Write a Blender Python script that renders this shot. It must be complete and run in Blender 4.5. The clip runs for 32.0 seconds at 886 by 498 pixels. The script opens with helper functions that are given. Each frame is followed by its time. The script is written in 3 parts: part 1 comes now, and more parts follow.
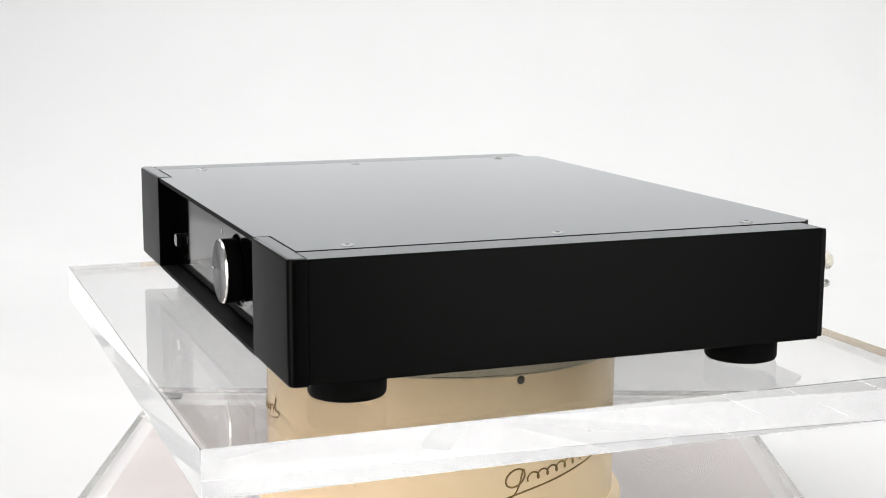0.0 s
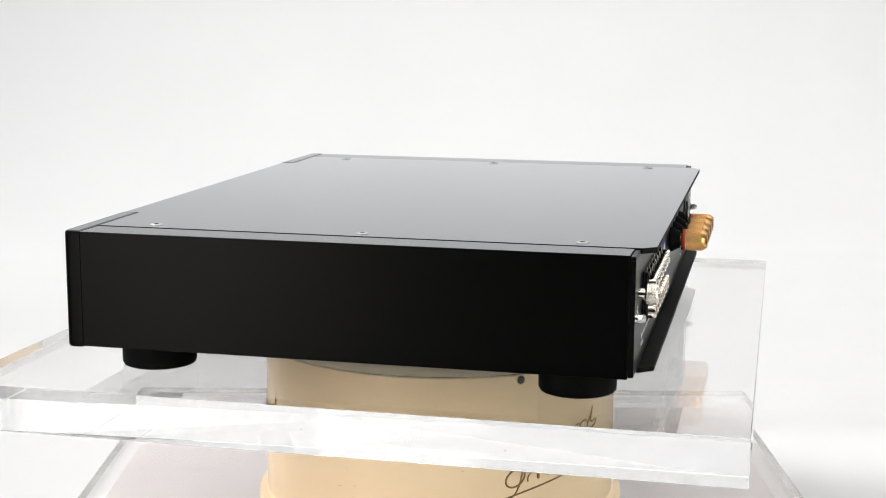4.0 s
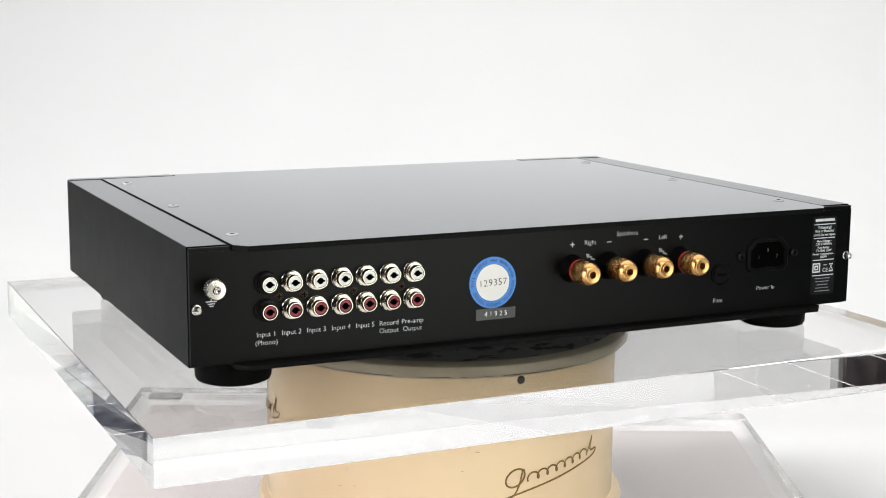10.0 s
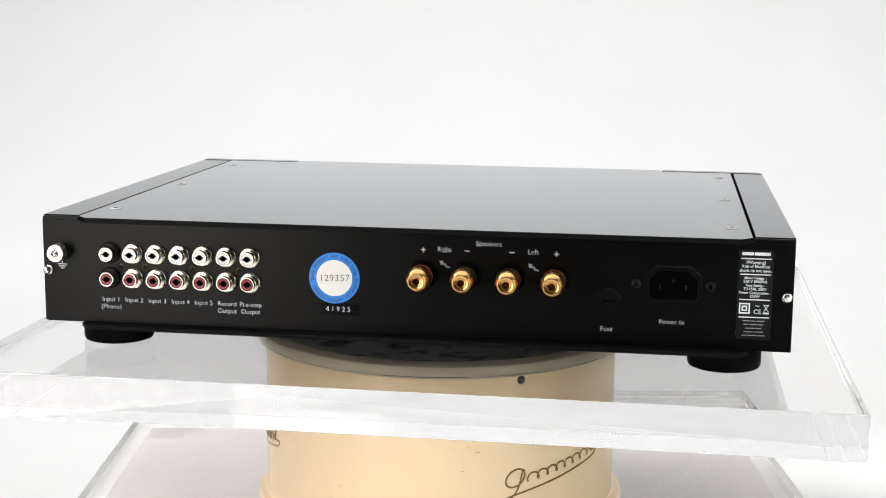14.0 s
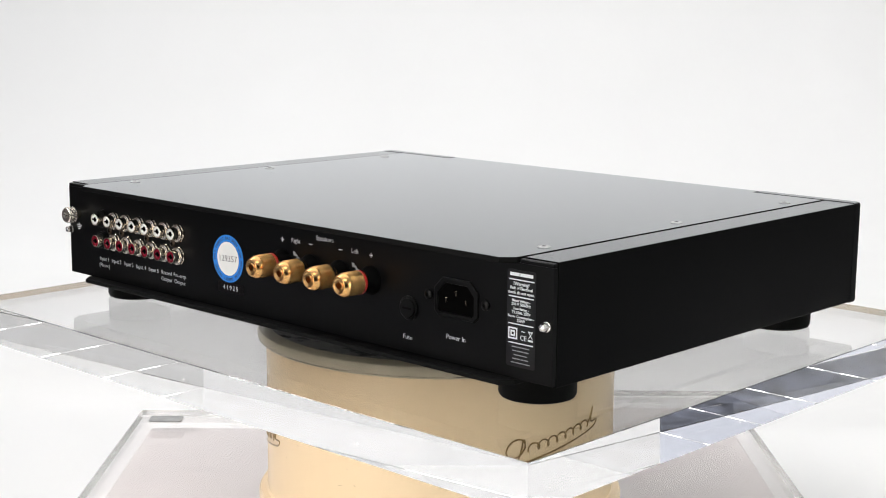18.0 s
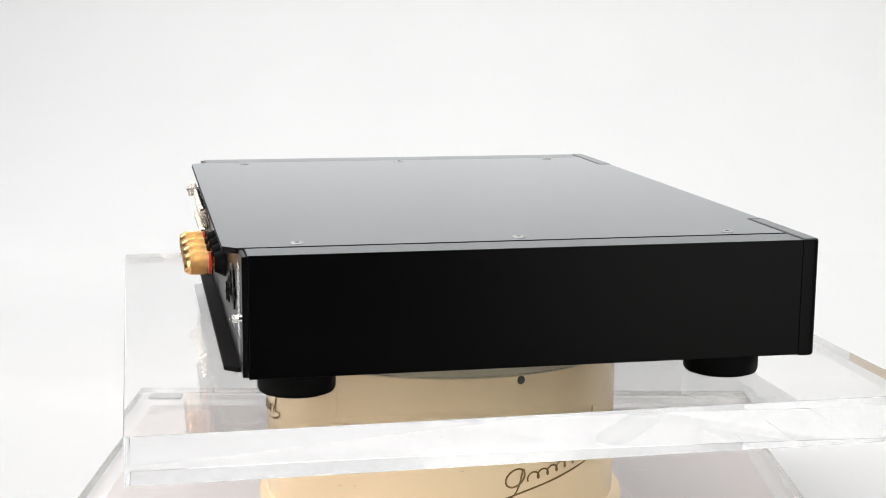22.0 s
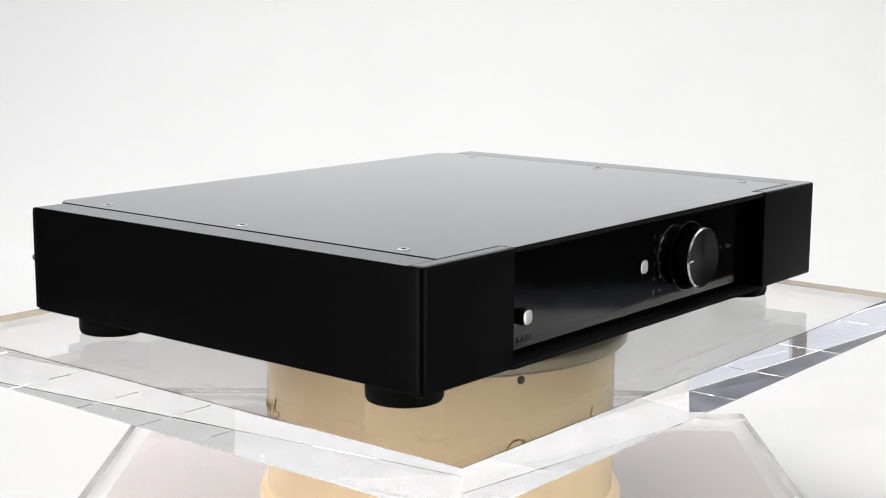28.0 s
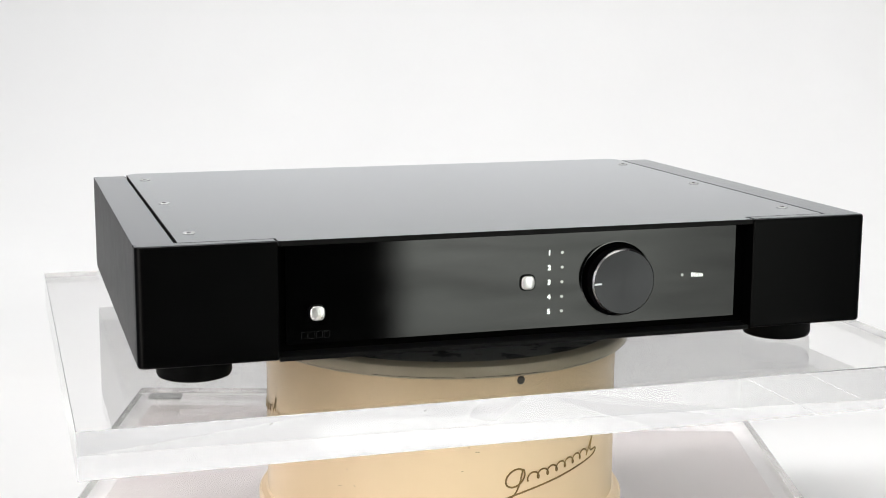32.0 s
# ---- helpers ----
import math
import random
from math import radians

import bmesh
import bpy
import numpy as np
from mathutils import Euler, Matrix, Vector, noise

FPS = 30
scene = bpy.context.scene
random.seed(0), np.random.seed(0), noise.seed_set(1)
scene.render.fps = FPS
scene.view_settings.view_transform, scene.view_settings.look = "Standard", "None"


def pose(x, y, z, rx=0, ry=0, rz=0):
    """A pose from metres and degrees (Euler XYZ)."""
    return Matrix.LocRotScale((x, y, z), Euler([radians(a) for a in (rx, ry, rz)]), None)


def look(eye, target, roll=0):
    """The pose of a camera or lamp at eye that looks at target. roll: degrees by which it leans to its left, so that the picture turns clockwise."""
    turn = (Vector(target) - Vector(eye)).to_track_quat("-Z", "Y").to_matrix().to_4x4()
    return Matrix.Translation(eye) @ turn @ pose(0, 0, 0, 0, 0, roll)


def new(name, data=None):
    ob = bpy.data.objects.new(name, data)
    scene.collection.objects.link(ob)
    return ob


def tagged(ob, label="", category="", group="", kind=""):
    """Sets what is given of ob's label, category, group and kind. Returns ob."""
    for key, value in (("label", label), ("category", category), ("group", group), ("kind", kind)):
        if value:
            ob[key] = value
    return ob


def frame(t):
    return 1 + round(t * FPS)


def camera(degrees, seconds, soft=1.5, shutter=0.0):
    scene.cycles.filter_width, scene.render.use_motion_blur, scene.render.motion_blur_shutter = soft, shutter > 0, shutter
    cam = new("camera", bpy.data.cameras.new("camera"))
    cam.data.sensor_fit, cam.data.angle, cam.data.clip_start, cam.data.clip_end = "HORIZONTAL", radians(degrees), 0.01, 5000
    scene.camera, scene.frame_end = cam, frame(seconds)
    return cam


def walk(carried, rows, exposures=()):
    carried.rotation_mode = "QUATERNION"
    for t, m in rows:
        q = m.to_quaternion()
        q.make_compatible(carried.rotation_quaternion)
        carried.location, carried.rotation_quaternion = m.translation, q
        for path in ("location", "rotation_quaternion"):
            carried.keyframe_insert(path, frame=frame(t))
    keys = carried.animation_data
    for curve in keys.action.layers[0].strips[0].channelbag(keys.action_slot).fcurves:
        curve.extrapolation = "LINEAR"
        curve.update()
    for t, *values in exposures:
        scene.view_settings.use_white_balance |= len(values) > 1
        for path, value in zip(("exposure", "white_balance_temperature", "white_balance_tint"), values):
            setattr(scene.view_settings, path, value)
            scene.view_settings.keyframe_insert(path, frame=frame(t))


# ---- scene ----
# ---------------------------------------------------------------- camera
EYE = (0.0, -0.9526, 0.2083)
cam = camera(33.91, 32.0, soft=1.0)
HOLD = Matrix.Translation(EYE) @ pose(0, 0, 0, 90 - 9.7735, 0, 0) @ pose(0, 0, 0, 0, 0, 0.3416)
walk(cam, [(0.0, HOLD), (32.0, HOLD)])

# ---------------------------------------------------------------- world and light
world = bpy.data.worlds.new("studio_air")
scene.world = world
world.use_nodes = True
world.node_tree.nodes["Background"].inputs[0].default_value = (0.9, 0.95, 1.0, 1)
world.node_tree.nodes["Background"].inputs[1].default_value = 0.05
scene.view_settings.exposure = 0.0
scene.cycles.sample_clamp_indirect = 4.0
scene.cycles.max_bounces, scene.cycles.glossy_bounces, scene.cycles.transmission_bounces = 24, 20, 20


def softbox(name, eye, target, sx, sy, watts, colour):
    lamp = bpy.data.lights.new(name, "AREA")
    lamp.shape, lamp.size, lamp.size_y, lamp.energy, lamp.color = "RECTANGLE", sx, sy, watts, colour
    ob = new(name, lamp)
    ob.matrix_world = look(eye, target)
    return ob


softbox("overhead_softbox", (0.0, 0.55, 2.05), (0.0, 0.56, 0.0), 2.4, 2.0, 23.7, (0.984, 0.99, 0.99))
# Unseen fill lamps added to brighten and even out the backdrop.
for side in (-1, 1):
    softbox("backdrop_fill", (side * 1.25, 0.55, 1.5), (side * 0.35, 1.75, 0.25), 0.5, 1.0, 14.9 - side * 9.6, (0.984, 0.99, 0.99))
# Unseen front fill lamps added to light the drum.
softbox("left_front_fill", (-0.38, -1.5, 2.05), (0.0, 0.1, -0.08), 0.7, 0.7, 7.0, (1.0, 0.975, 0.95))
softbox("right_front_fill", (0.20, -1.6, 2.1), (0.0, 0.1, -0.08), 0.5, 0.7, 6.5, (1.0, 0.98, 0.96))


# ---------------------------------------------------------------- materials
def material(name, colour, rough=0.5, metal=0.0, ior=1.5, vary=0.0, scale=80.0, bump=0.0, bscale=900.0, rvary=0.0, coat=0.0, stretch=(1, 1, 1)):
    m = bpy.data.materials.new(name)
    m.use_nodes = True
    nt = m.node_tree
    b = nt.nodes["Principled BSDF"]
    b.inputs["Base Color"].default_value = (*colour, 1)
    b.inputs["Roughness"].default_value = rough
    b.inputs["Metallic"].default_value = metal
    b.inputs["IOR"].default_value = ior
    b.inputs["Coat Weight"].default_value = coat
    b.inputs["Coat Roughness"].default_value = 0.12
    if vary or bump or rvary:
        tc = nt.nodes.new("ShaderNodeTexCoord")
        mp = nt.nodes.new("ShaderNodeMapping")
        mp.inputs["Scale"].default_value = stretch
        nt.links.new(tc.outputs["Object"], mp.inputs["Vector"])
    if vary or rvary:
        n1 = nt.nodes.new("ShaderNodeTexNoise")
        n1.inputs["Scale"].default_value = scale
        n1.inputs["Detail"].default_value = 6
        n1.inputs["Roughness"].default_value = 0.6
        nt.links.new(mp.outputs["Vector"], n1.inputs["Vector"])
    if vary:
        ramp = nt.nodes.new("ShaderNodeMapRange")
        ramp.inputs["From Min"].default_value, ramp.inputs["From Max"].default_value = 0.25, 0.75
        ramp.inputs["To Min"].default_value, ramp.inputs["To Max"].default_value = 1 - vary, 1 + vary
        nt.links.new(n1.outputs["Fac"], ramp.inputs["Value"])
        mul = nt.nodes.new("ShaderNodeVectorMath")
        mul.operation = "SCALE"
        mul.inputs[0].default_value = colour
        nt.links.new(ramp.outputs["Result"], mul.inputs["Scale"])
        nt.links.new(mul.outputs["Vector"], b.inputs["Base Color"])
    if rvary:
        rr = nt.nodes.new("ShaderNodeMapRange")
        rr.inputs["From Min"].default_value, rr.inputs["From Max"].default_value = 0.25, 0.75
        rr.inputs["To Min"].default_value, rr.inputs["To Max"].default_value = rough - rvary, rough + rvary
        nt.links.new(n1.outputs["Fac"], rr.inputs["Value"])
        nt.links.new(rr.outputs["Result"], b.inputs["Roughness"])
    if bump:
        n2 = nt.nodes.new("ShaderNodeTexNoise")
        n2.inputs["Scale"].default_value = bscale
        n2.inputs["Detail"].default_value = 4
        nt.links.new(mp.outputs["Vector"], n2.inputs["Vector"])
        bp = nt.nodes.new("ShaderNodeBump")
        bp.inputs["Strength"].default_value = bump
        bp.inputs["Distance"].default_value = 0.0004
        nt.links.new(n2.outputs["Fac"], bp.inputs["Height"])
        nt.links.new(bp.outputs["Normal"], b.inputs["Normal"])
    return m


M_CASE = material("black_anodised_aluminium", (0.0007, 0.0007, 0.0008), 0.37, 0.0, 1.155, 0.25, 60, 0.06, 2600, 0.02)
# Lighter, glossier copy of the case black: top sheen put into the finish.
M_CASETOP = material("black_anodised_top_sheen", (0.004, 0.0041, 0.0043), 0.24, 0.0, 1.6, 0.25, 60, 0.0, 900, 0.02, 0.0)
M_TOP = material("black_satin_steel", (0.006, 0.0062, 0.0066), 0.14, 0.0, 1.62, 0.2, 40, 0.0, 900, 0.02, 0.76)


def blue_gloss(m, colour, rough, ior, gain):
    """Cool satin lacquer gloss over the dark steel, by Fresnel."""
    nt = m.node_tree
    b, out = nt.nodes["Principled BSDF"], nt.nodes["Material Output"]
    b.inputs["Specular IOR Level"].default_value = 0.0
    b.inputs["Coat Weight"].default_value = 0.0
    g, f, k, mix = nt.nodes.new("ShaderNodeBsdfGlossy"), nt.nodes.new("ShaderNodeFresnel"), nt.nodes.new("ShaderNodeMath"), nt.nodes.new("ShaderNodeMixShader")
    g.inputs["Color"].default_value = (*colour, 1)
    g.inputs["Roughness"].default_value = rough
    f.inputs["IOR"].default_value = ior
    k.operation, k.use_clamp = "MULTIPLY", True
    k.inputs[1].default_value = gain
    nt.links.new(f.outputs["Fac"], k.inputs[0])
    nt.links.new(k.outputs["Value"], mix.inputs["Fac"])
    nt.links.new(b.outputs["BSDF"], mix.inputs[1])
    nt.links.new(g.outputs["BSDF"], mix.inputs[2])
    nt.links.new(mix.outputs["Shader"], out.inputs["Surface"])


blue_gloss(M_TOP, (0.955, 0.98, 1.0), 0.10, 1.30, 1.46)
# Top sheen of the case, put in by raised Fresnel gain.
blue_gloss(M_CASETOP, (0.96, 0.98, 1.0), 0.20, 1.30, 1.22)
M_REAR = material("black_powder_coat", (0.0007, 0.0007, 0.0008), 0.36, 0.0, 1.25, 0.2, 90, 0.06, 2400, 0.01)
M_FASCIA = material("gloss_black_acrylic", (0.0008, 0.0008, 0.0008), 0.08, 0.0, 1.5, 0.2, 30, 0.0, 900, 0.03)


def smears(m, lo, hi):
    """Wiped streaks in the gloss of the acrylic."""
    nt = m.node_tree
    tc, mp, n, q = (nt.nodes.new("ShaderNode" + k) for k in ("TexCoord", "Mapping", "TexNoise", "MapRange"))
    mp.inputs["Scale"].default_value = (9, 9, 55)
    mp.inputs["Rotation"].default_value = (0, 0.12, 0)
    n.inputs["Scale"].default_value, n.inputs["Detail"].default_value, n.inputs["Distortion"].default_value = 1.0, 7, 0.6
    for key, val in (("From Min", 0.3), ("From Max", 0.7), ("To Min", lo), ("To Max", hi)):
        q.inputs[key].default_value = val
    nt.links.new(tc.outputs["Object"], mp.inputs["Vector"])
    nt.links.new(mp.outputs["Vector"], n.inputs["Vector"])
    nt.links.new(n.outputs["Fac"], q.inputs["Value"])
    nt.links.new(q.outputs["Result"], nt.nodes["Principled BSDF"].inputs["Specular IOR Level"])


smears(M_FASCIA, 0.36, 0.60)
M_LIP = material("matt_black_steel", (0.003, 0.003, 0.003), 0.6, 0.0, 1.2, 0.2, 90, 0.1, 1500)
M_RUBBER = material("black_rubber", (0.002, 0.002, 0.002), 0.6, 0.0, 1.16, 0.2, 120, 0.2, 1500)
M_DARK = material("dark_cavity", (0.0015, 0.0015, 0.0015), 0.7, 0.0, 1.06)
M_PLASTIC = material("black_moulded_plastic", (0.003, 0.003, 0.003), 0.34, 0.0, 1.22, 0.15, 200, 0.05, 1800)
M_STEEL = material("bright_steel", (0.72, 0.71, 0.69), 0.22, 1.0, 1.5, 0.1, 300)
M_SCREW = material("dull_grey_screw", (0.5, 0.5, 0.5), 0.4, 1.0, 1.5, 0.2, 300)
M_SCREWDARK = material("dark_grub_screw", (0.10, 0.095, 0.085), 0.4, 0.8, 1.5, 0.3, 300)
M_PIN = material("tarnished_brass_pin", (0.14, 0.12, 0.095), 0.25, 1.0, 1.5, 0.2, 300)
M_BUTTON = material("brushed_button_metal", (0.80, 0.80, 0.79), 0.42, 1.0, 1.5, 0.05, 300)
M_NICKEL = material("nickel_plate", (0.74, 0.69, 0.61), 0.12, 1.0, 1.5, 0.1, 250)
M_NUT = material("satin_nickel_nut", (0.80, 0.75, 0.68), 0.26, 1.0, 1.5, 0.06, 300)
M_GOLD = material("gold_plate", (0.70, 0.40, 0.15), 0.22, 1.0, 1.5, 0.08, 250)
M_WHITE = material("white_insulator", (0.8, 0.8, 0.78), 0.16)
M_RED = material("red_insulator", (0.19, 0.005, 0.017), 0.16)
M_REDBAND = material("red_band", (0.5, 0.02, 0.02), 0.35)
M_PRINT = material("white_print", (0.80, 0.83, 0.86), 0.6)
M_FAINTPRINT = material("thin_grey_print", (0.30, 0.31, 0.33), 0.6)
M_FOIL = material("silver_foil_print", (0.9, 0.9, 0.9), 0.07, 1.0)
M_GREYPRINT = material("grey_print", (0.003, 0.003, 0.003), 0.22)
M_INK = material("black_ink", (0.003, 0.003, 0.004), 0.45, 0.0, 1.2)
M_TAPE = material("glossy_black_tape", (0.003, 0.003, 0.004), 0.12, 0.0, 1.6)
M_BLUE = material("blue_sticker", (0.045, 0.25, 0.75), 0.2, 0.0, 1.5, 0.06, 200)
M_BLUEINK = material("dark_blue_ink", (0.01, 0.05, 0.16), 0.5)
M_PAPER = material("white_sticker", (0.82, 0.82, 0.8), 0.22, 0.0, 1.5, 0.03, 150)
M_LABEL = material("black_foil_label", (0.006, 0.006, 0.007), 0.3, 0.0, 1.36, 0.2, 100)
M_LED = material("unlit_lamp_lens", (0.30, 0.30, 0.29), 0.12, 1.0)
M_DISC = material("dark_rubber_mat", (0.115, 0.117, 0.12), 0.3, 0.0, 1.5, 0.6, 45, 0.1, 700, 0.12)
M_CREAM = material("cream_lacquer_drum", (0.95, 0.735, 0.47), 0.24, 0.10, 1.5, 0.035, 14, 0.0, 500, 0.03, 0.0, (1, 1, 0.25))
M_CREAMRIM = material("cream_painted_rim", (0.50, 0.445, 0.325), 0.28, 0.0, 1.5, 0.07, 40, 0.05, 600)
M_BRONZE = material("etched_bronze", (0.28, 0.18, 0.06), 0.35, 0.6, 1.5, 0.35, 160)
M_KNOCK = material("worn_lacquer", (0.46, 0.33, 0.19), 0.5)
M_BOARD = material("mauve_grey_board", (0.64, 0.59, 0.58), 0.5, 0.0, 1.5, 0.10, 6, 0.02, 200, 0.0, 0.0, (1, 9, 1))
M_PATCH = material("matt_grey_patch", (0.36, 0.36, 0.36), 0.9, 0.0, 1.5, 0.2, 300)
M_SCUFF = material("grey_scuff", (0.35, 0.34, 0.33), 0.8)
M_SWEEP = material("white_paper_sweep", (0.84, 0.835, 0.83), 0.75, 0.0, 1.45, 0.012, 5, 0.02, 300)
M_ROOM = material("studio_plaster", (0.03, 0.03, 0.031), 0.8, 0.0, 1.5, 0.08, 3, 0.05, 60)
def glow(name, colour, strength):
    m = bpy.data.materials.new(name)
    m.use_nodes = True
    b = m.node_tree.nodes["Principled BSDF"]
    b.inputs["Base Color"].default_value = (0.2, 0.2, 0.2, 1)
    b.inputs["Emission Color"].default_value = (*colour, 1)
    b.inputs["Emission Strength"].default_value = strength
    return m


def panel_glow(name, strength, half, colour, far):
    """Lit diffuser that fades towards its ends and brightens upwards."""
    m = glow(name, colour, strength)
    nt = m.node_tree
    tc, xyz = nt.nodes.new("ShaderNodeTexCoord"), nt.nodes.new("ShaderNodeSeparateXYZ")
    nt.links.new(tc.outputs["Object"], xyz.inputs["Vector"])
    ramps = []
    for axis, a, b, lo, hi, soft in (("X", -half, -half * 0.86, 0.0, 1.0, True), ("X", -half, half * 0.6, 1.25, 0.85, False), ("X", half * 0.15, half, 1.0, far, False), ("Z", 0.05, 0.5, 0.6, 1.5, False)):
        r = nt.nodes.new("ShaderNodeMapRange")
        r.interpolation_type = "SMOOTHSTEP" if soft else "LINEAR"
        for key, val in (("From Min", a), ("From Max", b), ("To Min", lo * strength if soft else lo), ("To Max", hi * strength if soft else hi)):
            r.inputs[key].default_value = val
        nt.links.new(xyz.outputs[axis], r.inputs["Value"])
        ramps.append(r)
    out = ramps[0].outputs["Result"]
    for r in ramps[1:]:
        mul = nt.nodes.new("ShaderNodeMath")
        mul.operation = "MULTIPLY"
        nt.links.new(out, mul.inputs[0])
        nt.links.new(r.outputs["Result"], mul.inputs[1])
        out = mul.outputs["Value"]
    nt.links.new(out, nt.nodes["Principled BSDF"].inputs["Emission Strength"])
    return m


M_PANEL = panel_glow("lit_diffuser", 3.0, 0.2337, (0.95, 1.0, 0.92), 0.2)
M_PANELWARM = panel_glow("warm_lit_diffuser", 5.8, 0.132, (1.0, 0.94, 0.88), 0.6)
# Glow of unseen panes added to brighten the slab's edges.
M_PANECOOL = glow("cool_fill_pane", (0.86, 0.89, 1.0), 0.8)
M_PANEWHITE = glow("white_fill_pane", (1.0, 0.99, 0.98), 0.6)
M_WALL = material("white_wall_paint", (0.84, 0.835, 0.83), 0.7, 0.0, 1.45, 0.015, 3, 0.03, 60)
M_CEIL = material("studio_ceiling_paint", (0.82, 0.82, 0.82), 0.85, 0.0, 1.5, 0.04, 3)
M_SLATE = material("blue_grey_slate", (0.15, 0.168, 0.205), 0.4, 0.0, 1.5, 0.85, 9, 0.1, 60)
M_UMBER = material("umber_slate", (0.18, 0.145, 0.14), 0.4, 0.0, 1.5, 0.8, 9, 0.1, 60)
M_SLATETOP = material("mottled_slate_top", (0.07, 0.076, 0.1), 0.8, 0.0, 1.5, 0.85, 38, 0.1, 200)
for m in (M_SLATE, M_UMBER, M_SLATETOP):
    # smoky mottling of the stone, put here for what the slab's edges show
    r = m.node_tree.nodes["Map Range"]
    r.inputs["From Min"].default_value, r.inputs["From Max"].default_value = 0.38, 0.66
    r.inputs["To Min"].default_value, r.inputs["To Max"].default_value = 0.45, 2.2
M_FLOORTILE = material("grey_floor_tile", (0.025, 0.025, 0.027), 0.45, 0.0, 1.5, 0.3, 6, 0.05, 50)


def acrylic(name, tint, ior):
    m = bpy.data.materials.new(name)
    m.use_nodes = True
    nt = m.node_tree
    b = nt.nodes["Principled BSDF"]
    b.inputs["Base Color"].default_value = (*tint, 1)
    b.inputs["Roughness"].default_value = 0.0
    b.inputs["Transmission Weight"].default_value = 1.0
    b.inputs["IOR"].default_value = ior
    return m


M_ACRYLIC = acrylic("clear_acrylic", (0.98, 0.977, 0.974), 1.49)
M_ACRYLICEDGE = acrylic("polished_acrylic_edge", (1.0, 1.0, 1.0), 1.49)


M_PLINTH = acrylic("clear_plinth_acrylic", (0.915, 0.895, 0.89), 1.49)
M_PLINTHEDGE = acrylic("sawn_plinth_edge", (0.90, 0.89, 0.885), 1.49)
M_PLINTHEDGE.node_tree.nodes["Principled BSDF"].inputs["Roughness"].default_value = 0.22


# ---------------------------------------------------------------- mesh helpers
def part(name, bm, mat, parent=None, label="", loc=None):
    me = bpy.data.meshes.new(name)
    bm.normal_update()
    bm.to_mesh(me)
    bm.free()
    me.materials.append(mat)
    ob = new(name, me)
    if parent is not None:
        ob.parent = parent
    if loc is not None:
        ob.matrix_basis = loc
    if label:
        tagged(ob, label)
    return ob


def box(x0, x1, y0, y1, z0, z1, bevel=0.0, seg=2, bm=None):
    bm = bm or bmesh.new()
    vs = [bm.verts.new((x, y, z)) for z in (z0, z1) for y in (y0, y1) for x in (x0, x1)]
    faces = [(0, 2, 3, 1), (4, 5, 7, 6), (0, 1, 5, 4), (2, 6, 7, 3), (0, 4, 6, 2), (1, 3, 7, 5)]
    fs = [bm.faces.new([vs[i] for i in f]) for f in faces]
    if bevel:
        es = {e for f in fs for e in f.edges}
        bmesh.ops.bevel(bm, geom=list(es), offset=bevel, segments=seg, profile=0.5, affect="EDGES")
    return bm


def lathe(profile, n=48, bm=None, m=None, smooth=True):
    """Turned solid about z from (radius, height) pairs; a zero radius closes an end."""
    bm = bm or bmesh.new()
    rings = []
    for r, z in profile:
        if r <= 1e-7:
            rings.append([bm.verts.new((0, 0, z))])
        else:
            rings.append([bm.verts.new((r * math.cos(2 * math.pi * i / n), r * math.sin(2 * math.pi * i / n), z)) for i in range(n)])
    made = []
    for a, b in zip(rings, rings[1:]):
        for i in range(n):
            j = (i + 1) % n
            if len(a) == 1 and len(b) == 1:
                continue
            if len(a) == 1:
                made.append(bm.faces.new((a[0], b[j], b[i])))
            elif len(b) == 1:
                made.append(bm.faces.new((a[i], a[j], b[0])))
            else:
                made.append(bm.faces.new((a[i], a[j], b[j], b[i])))
    bmesh.ops.recalc_face_normals(bm, faces=made)
    if smooth:
        for f in made:
            f.smooth = True
        bm.edges.ensure_lookup_table()
        for e in bm.edges:
            if len(e.link_faces) == 2 and e.calc_face_angle(0) > 0.6:
                e.smooth = False
    if m is not None:
        bmesh.ops.transform(bm, matrix=m, verts=[v for ring in rings for v in ring])
    return bm


def prism(outline, z0, z1, bevel=0.0, bm=None):
    """Straight solid over an outline in x, y."""
    bm = bm or bmesh.new()
    lo = [bm.verts.new((x, y, z0)) for x, y in outline]
    hi = [bm.verts.new((x, y, z1)) for x, y in outline]
    n = len(outline)
    fs = [bm.faces.new(lo[::-1]), bm.faces.new(hi)]
    fs += [bm.faces.new((lo[i], lo[(i + 1) % n], hi[(i + 1) % n], hi[i])) for i in range(n)]
    bmesh.ops.recalc_face_normals(bm, faces=fs)
    if bevel:
        es = {e for f in fs[:2] for e in f.edges}
        bmesh.ops.bevel(bm, geom=list(es), offset=bevel, segments=2, profile=0.5, affect="EDGES")
    return bm


def rounded(w, h, r, n=6):
    pts = []
    for cx, cy, a0 in ((w / 2 - r, h / 2 - r, 0), (-w / 2 + r, h / 2 - r, 90), (-w / 2 + r, -h / 2 + r, 180), (w / 2 - r, -h / 2 + r, 270)):
        for i in range(n + 1):
            a = radians(a0 + 90 * i / n)
            pts.append((cx + r * math.cos(a), cy + r * math.sin(a)))
    return pts


